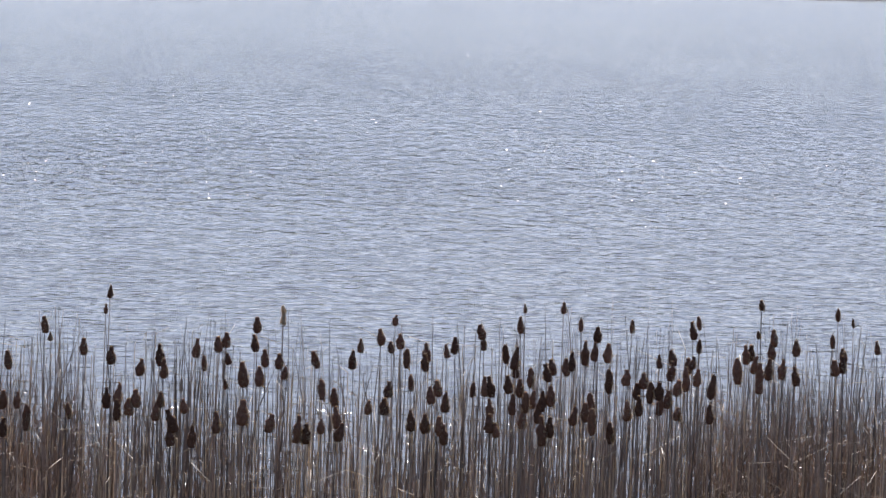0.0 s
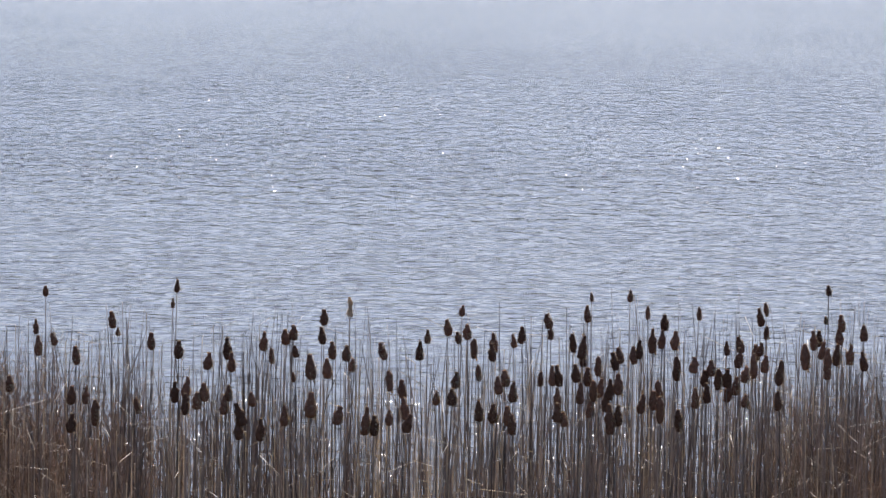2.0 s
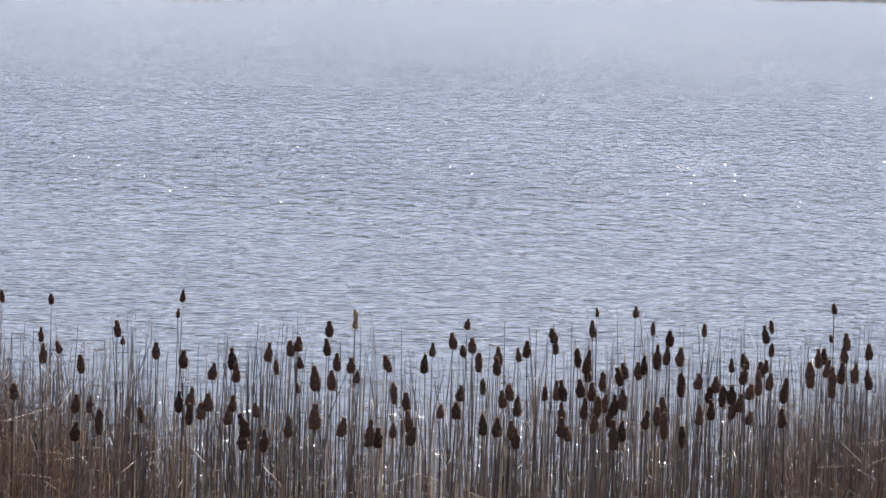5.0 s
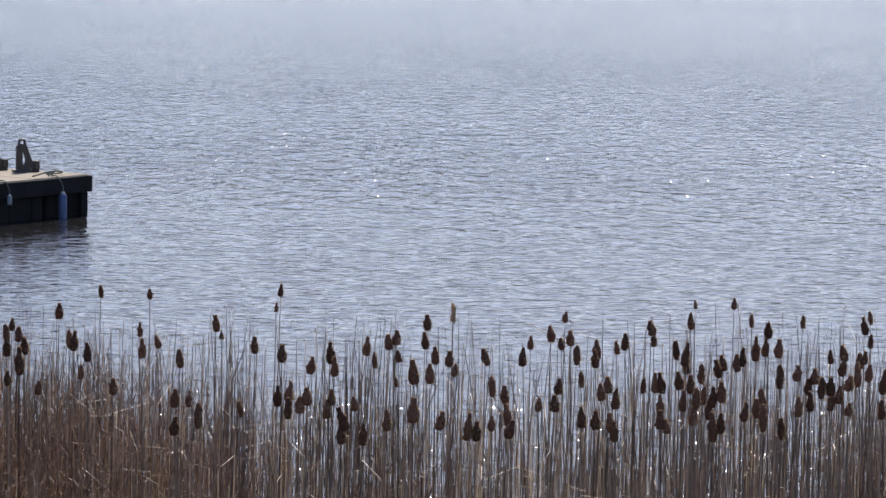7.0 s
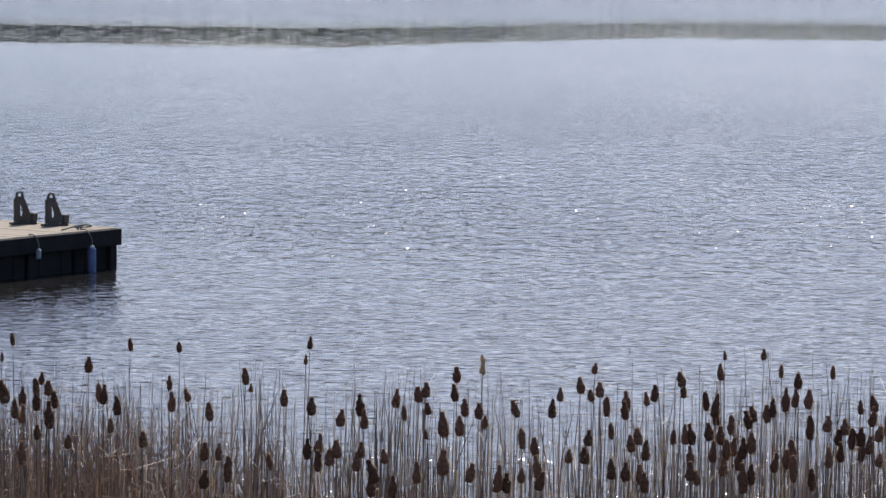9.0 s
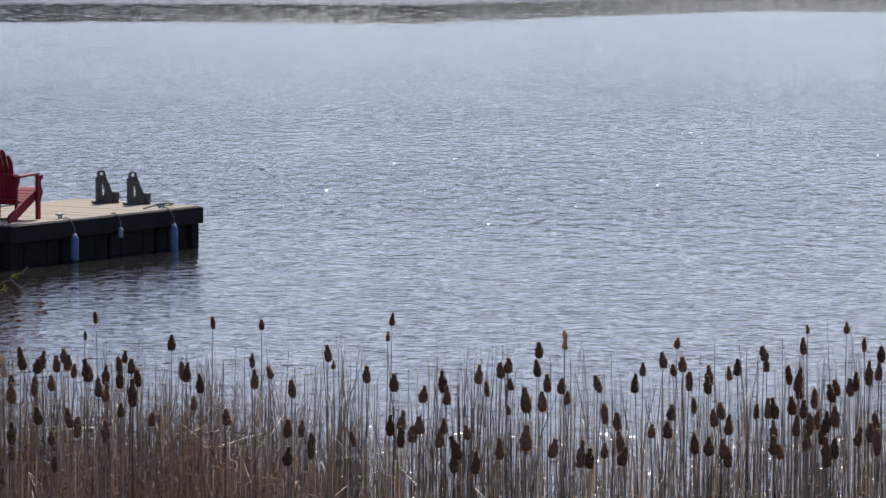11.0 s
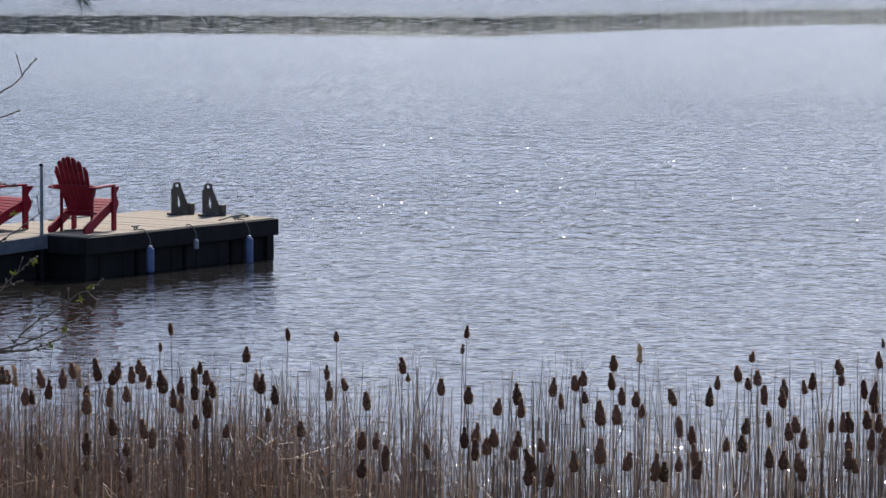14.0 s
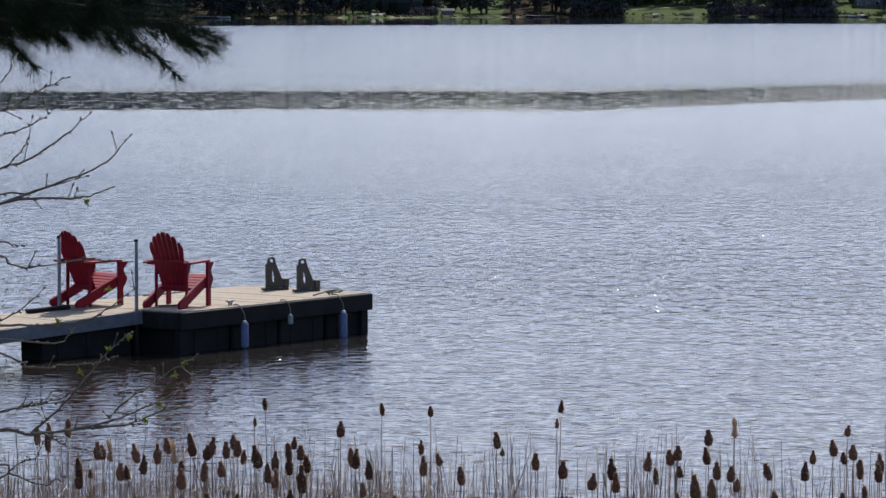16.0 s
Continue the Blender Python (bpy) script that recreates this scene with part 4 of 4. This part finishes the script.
def cattail(x, y, h, kind):
    rng = head_rng
    c = thing("cattail", LABELS[kind], "cattail", pose(x, y, -0.12), group="cattails in the reed bed")
    length = KINDS[kind][0]
    dx, dy = rng.gauss(0, 0.05), rng.gauss(0, 0.05)
    top = h + 0.12 + (length * 0.7 if rng.random() < 0.35 else length * 0.45)
    s = Soup()
    s.tube([(-dx, -dy, 0), (-dx * 0.55, -dy * 0.55, h * 0.45), (-dx * 0.15, -dy * 0.15, h * 0.85), (0, 0, top)], [0.0048, 0.0044, 0.0034, 0.0014], 5)
    s.put("stem", REED, c)
    lean = pose(0, 0, h + 0.12, rng.gauss(0, 5), rng.gauss(0, 6), rng.uniform(-15, 15) if kind == "fluffy" else rng.uniform(0, 360))
    head, fuzz, down = HEADS[kind][rng.randrange(6)]
    spike = hang("head", head, c, m=lean)
    tagged(hang("fuzz", fuzz, spike), kind="stuff")
    if kind in ("stout", "fluffy", "long") or rng.random() < 0.85:
        tagged(hang("down", down, c, "pale loose down with sunlit-rim hairs", pose(0, 0, h + 0.12, 0, 0, rng.uniform(-40, 40))), kind="stuff")


def cattail_row(depth, kind, *places):
    for x, h in places:
        cattail(x, depth, h, kind)


# places across the bed and heights of the heads, by distance from the bank
cattail_row(17.0, 'small', (-2.095, 1.960), (-1.917, 1.799), (-1.874, 1.903), (-1.687, 1.974), (-1.674, 1.852), (0.143, 2.034), (0.251, 2.005), (0.893, 1.920), (1.713, 1.915))
cattail_row(17.0, 'full', (-2.404, 1.978), (-2.365, 1.888), (-1.874, 1.999), (-1.436, 2.008), (-0.586, 1.891), (0.189, 1.860), (0.292, 1.862), (0.403, 1.930), (0.654, 1.930), (0.824, 1.883), (0.982, 1.893), (1.313, 1.954), (1.380, 1.941), (1.449, 1.929), (1.469, 1.889), (1.683, 1.946), (1.789, 2.039), (1.851, 2.048), (1.968, 1.933), (2.255, 1.911))
cattail_row(17.0, 'long', (0.194, 1.934), (0.784, 1.905), (2.167, 1.960))
cattail_row(17.0, 'stout', (0.525, 1.979), (1.930, 1.916))
cattail_row(17.5, 'small', (-1.481, 1.946), (-1.257, 1.994), (-0.536, 1.950), (-0.292, 1.902), (2.644, 1.935))
cattail_row(17.5, 'full', (-1.612, 1.958), (-0.605, 1.952), (-0.061, 1.909), (0.126, 1.909), (0.993, 1.891), (1.222, 1.948), (1.516, 1.975), (1.892, 1.898), (2.197, 1.936), (2.401, 1.947), (2.511, 2.038), (2.553, 2.046))
cattail_row(17.5, 'long', (-0.491, 1.866))
cattail_row(18.0, 'small', (-1.446, 1.971), (-1.445, 1.970), (1.178, 1.872), (1.385, 1.999))
cattail_row(18.0, 'full', (-1.702, 1.933), (-0.115, 1.899), (-0.058, 1.924), (-0.005, 1.856), (0.030, 1.898), (0.944, 1.958), (1.518, 1.973), (1.754, 1.986), (1.780, 1.873), (1.782, 1.986), (1.871, 1.999), (2.024, 1.853), (2.042, 1.919), (2.203, 1.848), (2.527, 1.903), (2.719, 1.997), (2.885, 1.867))
cattail_row(18.0, 'long', (2.084, 1.945), (2.894, 2.004))
cattail_row(18.0, 'stout', (0.554, 2.025))
cattail_row(18.5, 'small', (-1.114, 1.940), (1.742, 1.903))
cattail_row(18.5, 'full', (-1.907, 1.874), (-1.598, 2.023), (-0.950, 1.869), (-0.617, 2.014), (-0.099, 2.045), (0.169, 1.983), (1.035, 1.849), (1.309, 1.895), (1.526, 1.870), (1.983, 1.916), (2.049, 1.858), (2.119, 1.995), (2.350, 1.846), (2.529, 1.977), (2.586, 1.910), (2.618, 1.962), (2.708, 1.840), (2.746, 1.870), (3.216, 1.955), (3.219, 2.015))
cattail_row(18.5, 'full', (3.607, 2.047))
cattail_row(18.5, 'long', (-2.039, 1.989), (2.440, 1.958), (2.836, 1.974))
cattail_row(18.5, 'stout', (-1.426, 1.994))
cattail_row(19.0, 'tiny', (-2.571, 1.951), (0.495, 1.840))
cattail_row(19.0, 'small', (-2.380, 1.960), (-2.094, 1.988), (0.380, 1.950), (0.801, 1.906), (2.948, 1.997))
cattail_row(19.0, 'full', (-2.633, 1.984), (-2.631, 1.919), (-2.415, 1.962), (-1.886, 1.978), (-1.466, 1.915), (-1.112, 1.978), (0.052, 1.922), (1.153, 1.982), (1.438, 1.993), (1.533, 1.974), (2.091, 1.903), (2.277, 1.962), (2.307, 1.994), (2.836, 1.951), (3.278, 1.994), (3.423, 1.970), (3.495, 1.936))
cattail_row(19.0, 'long', (0.151, 1.989), (0.671, 1.886), (2.009, 2.006))
cattail_row(19.0, 'stout', (3.186, 1.957))
cattail_row(19.5, 'small', (-0.769, 1.972), (0.518, 1.911), (1.225, 1.994), (1.389, 1.989), (2.842, 1.939))
cattail_row(19.5, 'full', (-2.396, 1.998), (-2.351, 1.938), (-2.277, 1.997), (-2.026, 1.896), (-2.010, 2.005), (-1.645, 1.865), (-1.476, 1.943), (-1.211, 1.974), (-0.850, 1.938), (0.715, 1.918), (0.791, 1.902), (0.983, 1.914), (1.581, 1.962), (2.008, 1.963), (2.064, 1.886), (2.260, 1.896), (2.912, 1.958), (2.999, 1.915), (3.052, 1.853), (3.312, 1.983))
cattail_row(19.5, 'full', (3.843, 1.939))
cattail_row(19.5, 'long', (2.438, 1.976), (3.441, 1.905))
cattail_row(19.5, 'stout', (-1.746, 1.983))
cattail_row(19.5, 'fluffy', (-2.193, 2.007))
cattail_row(20.0, 'tiny', (-0.440, 1.951))
cattail_row(20.0, 'small', (-1.862, 1.917), (1.731, 1.911), (1.936, 1.959), (4.133, 1.972))
cattail_row(20.0, 'full', (-2.668, 1.951), (-1.956, 1.957), (-1.687, 1.897), (-1.613, 1.947), (-1.610, 1.873), (-1.270, 1.921), (-0.258, 1.900), (0.358, 1.903), (0.477, 1.927), (0.519, 1.951), (0.677, 1.936), (1.367, 1.983), (1.474, 1.960), (1.777, 1.943), (1.921, 2.021), (2.553, 1.924), (3.424, 1.931), (3.540, 1.942), (3.551, 2.016), (3.678, 1.963))
cattail_row(20.0, 'long', (2.627, 1.917))
cattail_row(20.0, 'fluffy', (-2.603, 1.951))
cattail_row(20.5, 'tiny', (3.550, 1.974))
cattail_row(20.5, 'small', (-0.907, 1.917), (3.212, 1.902), (3.978, 1.944))
cattail_row(20.5, 'full', (-2.707, 1.880), (-2.339, 1.918), (-1.942, 1.903), (-1.584, 1.883), (-1.359, 2.016), (-0.482, 1.958), (0.704, 1.977), (2.631, 1.957), (4.042, 1.860))
cattail_row(20.5, 'long', (-2.086, 1.914))
cattail_row(20.5, 'stout', (-2.204, 1.926))
cattail_row(21.0, 'tiny', (4.193, 1.993))
cattail_row(21.0, 'small', (-1.661, 1.877), (1.518, 1.962), (3.285, 1.976))
cattail_row(21.0, 'full', (-2.011, 1.881), (3.252, 1.931))
cattail_row(21.5, 'tiny', (-0.151, 1.939), (2.321, 1.987))
cattail_row(21.5, 'small', (2.657, 1.895), (2.963, 1.891))
cattail_row(21.5, 'full', (2.297, 1.888))
cattail_row(21.5, 'fluffy', (0.889, 1.920))
cattail_row(22.0, 'tiny', (-1.978, 1.882))
cattail_row(22.0, 'small', (-0.916, 1.952), (-0.129, 1.986), (2.611, 1.939), (4.297, 1.927))
cattail_row(22.5, 'small', (-1.237, 1.908), (3.910, 1.924))
cattail_row(23.0, 'small', (-2.003, 1.882))
cattail_row(21.0, 'full', (-3.08, 1.94), (-2.97, 1.96), (-3.15, 1.91), (-3.09, 1.875))


# ---- the bare-twigged shrub beside the camera's bank ----
def twig(tree, points, r0, r1, rng, buds=True, name="branch"):
    line = bowed(points, 6)
    for i in range(1, len(line) - 1):
        line[i] = line[i] + Vector((rng.gauss(0, 0.0016), rng.gauss(0, 0.003), rng.gauss(0, 0.0016)))
    s = Soup()
    n = len(line)
    s.tube(line, [0.60 * (r0 + (r1 - r0) * i / (n - 1)) for i in range(n)], 6)
    b = s.put(name, BARK, tree, smooth=True)
    if not buds:
        return
    s = Soup()
    for i in range(2, n):
        p, d = line[i], (line[i] - line[i - 1]).normalized()
        side = d.cross(Vector((rng.gauss(0, 1), rng.gauss(0, 1), rng.gauss(0, 1)))).normalized()
        if rng.random() < 0.65 or i == n - 1:
            e = p + (d + side * (0.7 if i < n - 1 else 0.1)).normalized() * rng.uniform(0.008, 0.014)
            s.tube([p, p.lerp(e, 0.5), e], [0.0018, 0.0036, 0.0008], 5)
        if rng.random() < 0.10:
            e = p + (d * 0.5 + side + Vector((0, 0, 0.3))).normalized() * rng.uniform(0.02, 0.05)
            s.tube([p, e], [0.0018, 0.001], 4)
            s.tube([e, e + (e - p).normalized() * 0.006, e + (e - p).normalized() * 0.012], [0.0018, 0.0034, 0.0008], 5)
    tagged(s.put("bud", BARK, b), kind="stuff")


def leaf_cluster(tree, at, size, rng):
    s = Soup()
    c = Vector(at)
    for i in range(18):
        d = Vector((rng.gauss(0, 1), rng.gauss(0, 1), rng.gauss(0, 1) + 0.3)).normalized()
        s.blade(c, c + d * size * rng.uniform(0.5, 1.1), d.orthogonal().normalized(), size * 0.4)
    s.put("young_leaf", BUD, tree, "yellow-green opening leaf bud")


def build_shrub():
    rng = random.Random(4)
    t = thing("young_tree", "young bare tree with budding grey twigs over the bank", "tree")
    base = ground_height(-3.1, 10.0)
    s = Soup()
    s.tube(bowed([(-3.1, 10, base - 0.2), (-3.05, 10, 2.4), (-3.0, 10.05, 3.6), (-2.9, 10, 5.0), (-2.85, 10, 6.2)]), [0.075 - 0.0027 * i for i in range(21)], 9)
    s.put("trunk", BARK, t, smooth=True)
    twig(t, [(-3.0, 10, 3.2), (-2.3, 10, 3.55), (-1.66, 10, 3.83), (-1.49, 10, 3.87), (-1.38, 10, 3.87), (-1.29, 10, 3.90)], 0.013, 0.0022, rng)
    twig(t, [(-1.70, 10, 3.82), (-1.47, 10, 3.90), (-1.32, 10, 3.96), (-1.24, 10, 4.04)], 0.007, 0.002, rng)
    twig(t, [(-2.2, 10, 3.6), (-1.66, 10.02, 3.92), (-1.53, 10, 3.97), (-1.42, 10, 4.04), (-1.35, 10, 4.10)], 0.008, 0.002, rng)
    twig(t, [(-2.0, 10, 3.7), (-1.66, 10.03, 3.86), (-1.50, 10, 3.89), (-1.36, 10, 3.93)], 0.007, 0.002, rng)
    twig(t, [(-1.95, 10.1, 3.85), (-1.66, 10, 4.07), (-1.56, 10, 4.12), (-1.50, 10, 4.16), (-1.41, 10, 4.20)], 0.007, 0.002, rng)
    twig(t, [(-1.80, 10.05, 4.0), (-1.66, 10, 4.14), (-1.58, 10, 4.20), (-1.55, 10, 4.26)], 0.005, 0.0016, rng)
    twig(t, [(-1.75, 9.95, 4.05), (-1.62, 10, 4.11), (-1.52, 10, 4.115), (-1.44, 10, 4.13)], 0.005, 0.0016, rng)
    twig(t, [(-1.70, 10.0, 4.0), (-1.60, 10, 4.04), (-1.53, 9.98, 4.06), (-1.46, 9.98, 4.10)], 0.005, 0.0016, rng)
    twig(t, [(-1.58, 10, 3.95), (-1.52, 9.97, 4.02), (-1.50, 9.95, 4.09)], 0.004, 0.0016, rng)
    twig(t, [(-2.9, 10, 3.45), (-2.2, 10, 3.7), (-1.66, 10, 3.75), (-1.54, 10, 3.74)], 0.008, 0.0018, rng)
    twig(t, [(-2.2, 10.05, 3.70), (-1.66, 10, 3.72), (-1.57, 10, 3.69), (-1.51, 10, 3.68), (-1.38, 10, 3.70), (-1.30, 10, 3.70)], 0.006, 0.0018, rng)
    twig(t, [(-3.0, 10, 3.0), (-2.2, 10, 3.4), (-1.66, 10, 3.51), (-1.48, 10, 3.52), (-1.35, 10, 3.54), (-1.23, 10, 3.62)], 0.010, 0.002, rng)
    twig(t, [(-2.0, 10.1, 3.42), (-1.66, 10, 3.48), (-1.45, 10, 3.47), (-1.40, 10, 3.51), (-1.33, 10, 3.55)], 0.006, 0.002, rng)
    twig(t, [(-1.66, 10, 3.50), (-1.55, 10, 3.56), (-1.48, 10, 3.62)], 0.005, 0.0016, rng)
    twig(t, [(-3.05, 10, 2.6), (-2.3, 10, 3.05), (-1.67, 10, 3.22), (-1.51, 10, 3.22), (-1.35, 10, 3.24), (-1.22, 10, 3.25)], 0.016, 0.0028, rng)
    twig(t, [(-1.45, 10, 3.225), (-1.29, 10, 3.26), (-1.17, 10, 3.31), (-1.08, 10, 3.36)], 0.006, 0.002, rng)
    twig(t, [(-1.31, 10, 3.25), (-1.27, 10, 3.30), (-1.15, 10, 3.38), (-1.06, 10, 3.44)], 0.005, 0.002, rng)
    twig(t, [(-1.52, 10, 3.22), (-1.43, 10, 3.30), (-1.36, 10, 3.38), (-1.30, 10, 3.45), (-1.24, 10, 3.50)], 0.006, 0.002, rng)
    twig(t, [(-2.1, 10, 3.1), (-1.66, 10, 3.26), (-1.51, 10, 3.30), (-1.43, 10, 3.31)], 0.007, 0.002, rng)
    twig(t, [(-1.35, 10, 3.235), (-1.24, 10, 3.25), (-1.17, 10, 3.28), (-1.10, 10, 3.30)], 0.005, 0.0018, rng)
    twig(t, [(-1.48, 10, 3.22), (-1.40, 10, 3.18), (-1.30, 10, 3.17)], 0.004, 0.0016, rng)
    twig(t, [(-2.4, 10, 2.9), (-1.67, 10, 3.12), (-1.57, 10, 3.11), (-1.49, 10, 3.08), (-1.43, 10, 3.10)], 0.008, 0.0018, rng)
    twig(t, [(-2.2, 10, 2.8), (-1.67, 10, 3.06), (-1.56, 10, 3.13), (-1.50, 10, 3.16)], 0.007, 0.0018, rng)
    twig(t, [(-2.0, 10, 3.18), (-1.588, 10, 3.283), (-1.529, 10, 3.302), (-1.451, 10, 3.314), (-1.406, 10, 3.333)], 0.006, 0.0018, rng)
    twig(t, [(-2.1, 10, 3.62), (-1.588, 10, 3.440), (-1.529, 10, 3.405), (-1.44, 10, 3.408), (-1.342, 10, 3.416), (-1.283, 10, 3.436)], 0.006, 0.0018, rng)
    for p in ((-1.09, 10, 3.42), (-1.12, 10, 3.385), (-1.245, 10, 3.49), (-1.30, 10, 3.455), (-1.16, 10, 3.30), (-1.30, 10, 3.62), (-1.44, 10, 3.53), (-1.38, 10, 3.39), (-1.20, 10, 3.26), (-1.36, 10, 3.86)):
        leaf_cluster(t, p, 0.016, rng)


build_shrub()


# ---- the pine bough overhead ----
def pine_tuft(s, at, way, rng, count, long, spread=0.75):
    for i in range(count):
        d = (way + Vector((rng.gauss(0, spread), rng.gauss(0, spread), rng.gauss(0, spread) - 0.15))).normalized()
        a = at + way * rng.uniform(-0.025, 0.02)
        s.blade(a, a + d * long * rng.uniform(0.7, 1.15), d.orthogonal().normalized(), 0.0021)


def build_bough(tree, start, end, rng, twigs, reach, droop, thick=0.04):
    a, b = Vector(start), Vector(end)
    line = bowed([a, a.lerp(b, 0.5) + Vector((0, 0, 0.06)), b], 8)
    w = Soup()
    n = len(line)
    w.tube(line, [thick - (thick - 0.004) * (i / (n - 1)) ** 0.6 for i in range(n)], 7)
    s = Soup()
    main = (b - a).normalized()
    for i in range(twigs):
        f = (0.25 + 0.75 * (i + rng.random()) / twigs)
        p = line[min(n - 1, int(f * (n - 1)))]
        d = (main * rng.uniform(0.3, 1.0) + Vector((0, rng.uniform(-1, 1), rng.uniform(-0.5, 0.75) - droop))).normalized()
        q = p + d * reach * rng.uniform(0.35, 1.0) * (1.25 - f * 0.7)
        w.tube([p, p.lerp(q, 0.5) + Vector((0, 0, 0.015)), q], [0.005, 0.0035, 0.002], 5)
        for k in range(3):
            pine_tuft(s, p.lerp(q, 0.35 + 0.25 * k), d, rng, 22, 0.085, 0.9)
        pine_tuft(s, q, d, rng, 40, 0.095)
    pine_tuft(s, b, main, rng, 60, 0.10)
    bough = w.put("bough", PINE_BARK, tree, smooth=True)
    tagged(s.put("needles", NEEDLE, bough, "dark green pine needles"), kind="stuff")


def build_spray(tree, start, end, rng, tufts):
    """A thin twig with open bursts of long needles along its outer half."""
    a, b = Vector(start), Vector(end)
    line = bowed([a, a.lerp(b, 0.55) + Vector((0, 0, 0.025)), b], 6)
    w, s = Soup(), Soup()
    w.tube(line, [0.0045 - 0.0030 * i / (len(line) - 1) for i in range(len(line))], 6)
    main = (b - a).normalized()
    for k in range(tufts):
        f = 1.0 - 0.12 * k
        p = line[int(f * (len(line) - 1))]
        pine_tuft(s, p, (main + Vector((0, 0, -0.25))).normalized(), rng, 64, 0.090, 0.78 + 0.10 * k)
    bough = w.put("bough", PINE_BARK, tree, smooth=True)
    tagged(s.put("needles", NEEDLE, bough, "dark green pine needles"), kind="stuff")


def build_pine():
    rng = random.Random(31)
    x, y = -4.3, 13.0
    t = thing("pine_tree", "white pine with a dark needled bough over the water", "pine tree")
    base = ground_height(x, y)
    s = Soup()
    s.tube(bowed([(x, y, base - 0.3), (x + 0.03, y, 4.0), (x - 0.04, y, 9.0), (x, y, 14.0)]), [0.19 - 0.0105 * i for i in range(16)], 12)
    s.put("trunk", PINE_BARK, t, smooth=True)
    build_bough(t, (x, y + 0.1, 4.62), (-1.53, 13.3, 4.38), rng, 190, 0.30, 0.0)
    build_bough(t, (x, y - 0.1, 4.58), (-1.55, 12.7, 4.37), rng, 190, 0.30, 0.0)
    build_bough(t, (x, y, 4.50), (-1.68, 13.1, 4.325), rng, 180, 0.20, 0.0)
    build_bough(t, (x, y, 4.46), (-1.86, 12.9, 4.325), rng, 140, 0.16, 0.0)
    build_bough(t, (x, y, 4.60), (-1.44, 12.9, 4.39), rng, 150, 0.18, 0.0, 0.022)
    build_bough(t, (x, y, 4.42), (-1.99, 13.0, 4.285), rng, 110, 0.14, 0.1)
    build_bough(t, (x, y, 4.48), (-1.80, 13.1, 4.30), rng, 110, 0.14, 0.05)
    # single sprays hang clear of the mass
    for start, end, count in (((-1.75, 13.0, 4.36), (-1.325, 13.0, 4.245), 8), ((-1.70, 12.95, 4.36), (-1.305, 12.9, 4.275), 8),
                              ((-1.72, 13.05, 4.34), (-1.455, 13.05, 4.155), 7), ((-1.80, 13.0, 4.32), (-1.57, 13.0, 4.235), 4),
                              ((-2.15, 12.9, 4.33), (-1.945, 12.9, 4.190), 4), ((-2.20, 13.1, 4.33), (-2.03, 13.1, 4.235), 3),
                              ((-1.95, 13.0, 4.33), (-1.76, 13.0, 4.290), 3), ((-1.55, 13.1, 4.33), (-1.43, 13.1, 4.265), 5),
                              ((-1.58, 13.0, 4.34), (-1.365, 13.0, 4.235), 6), ((-1.58, 12.85, 4.35), (-1.285, 12.85, 4.285), 5),
                              ((-1.95, 12.95, 4.32), (-1.84, 12.95, 4.265), 4), ((-1.75, 12.95, 4.32), (-1.66, 12.95, 4.255), 4)):
        build_spray(t, start, end, rng, count)
    for i in range(9):
        z = 5.6 + i * 0.9
        q = rng.uniform(0, 6.28)
        r = 2.6 - i * 0.18
        build_bough(t, (x, y, z), (x + math.cos(q) * r, y + math.sin(q) * r, z + 0.3), rng, 22, 0.5, 0.0)


build_pine()
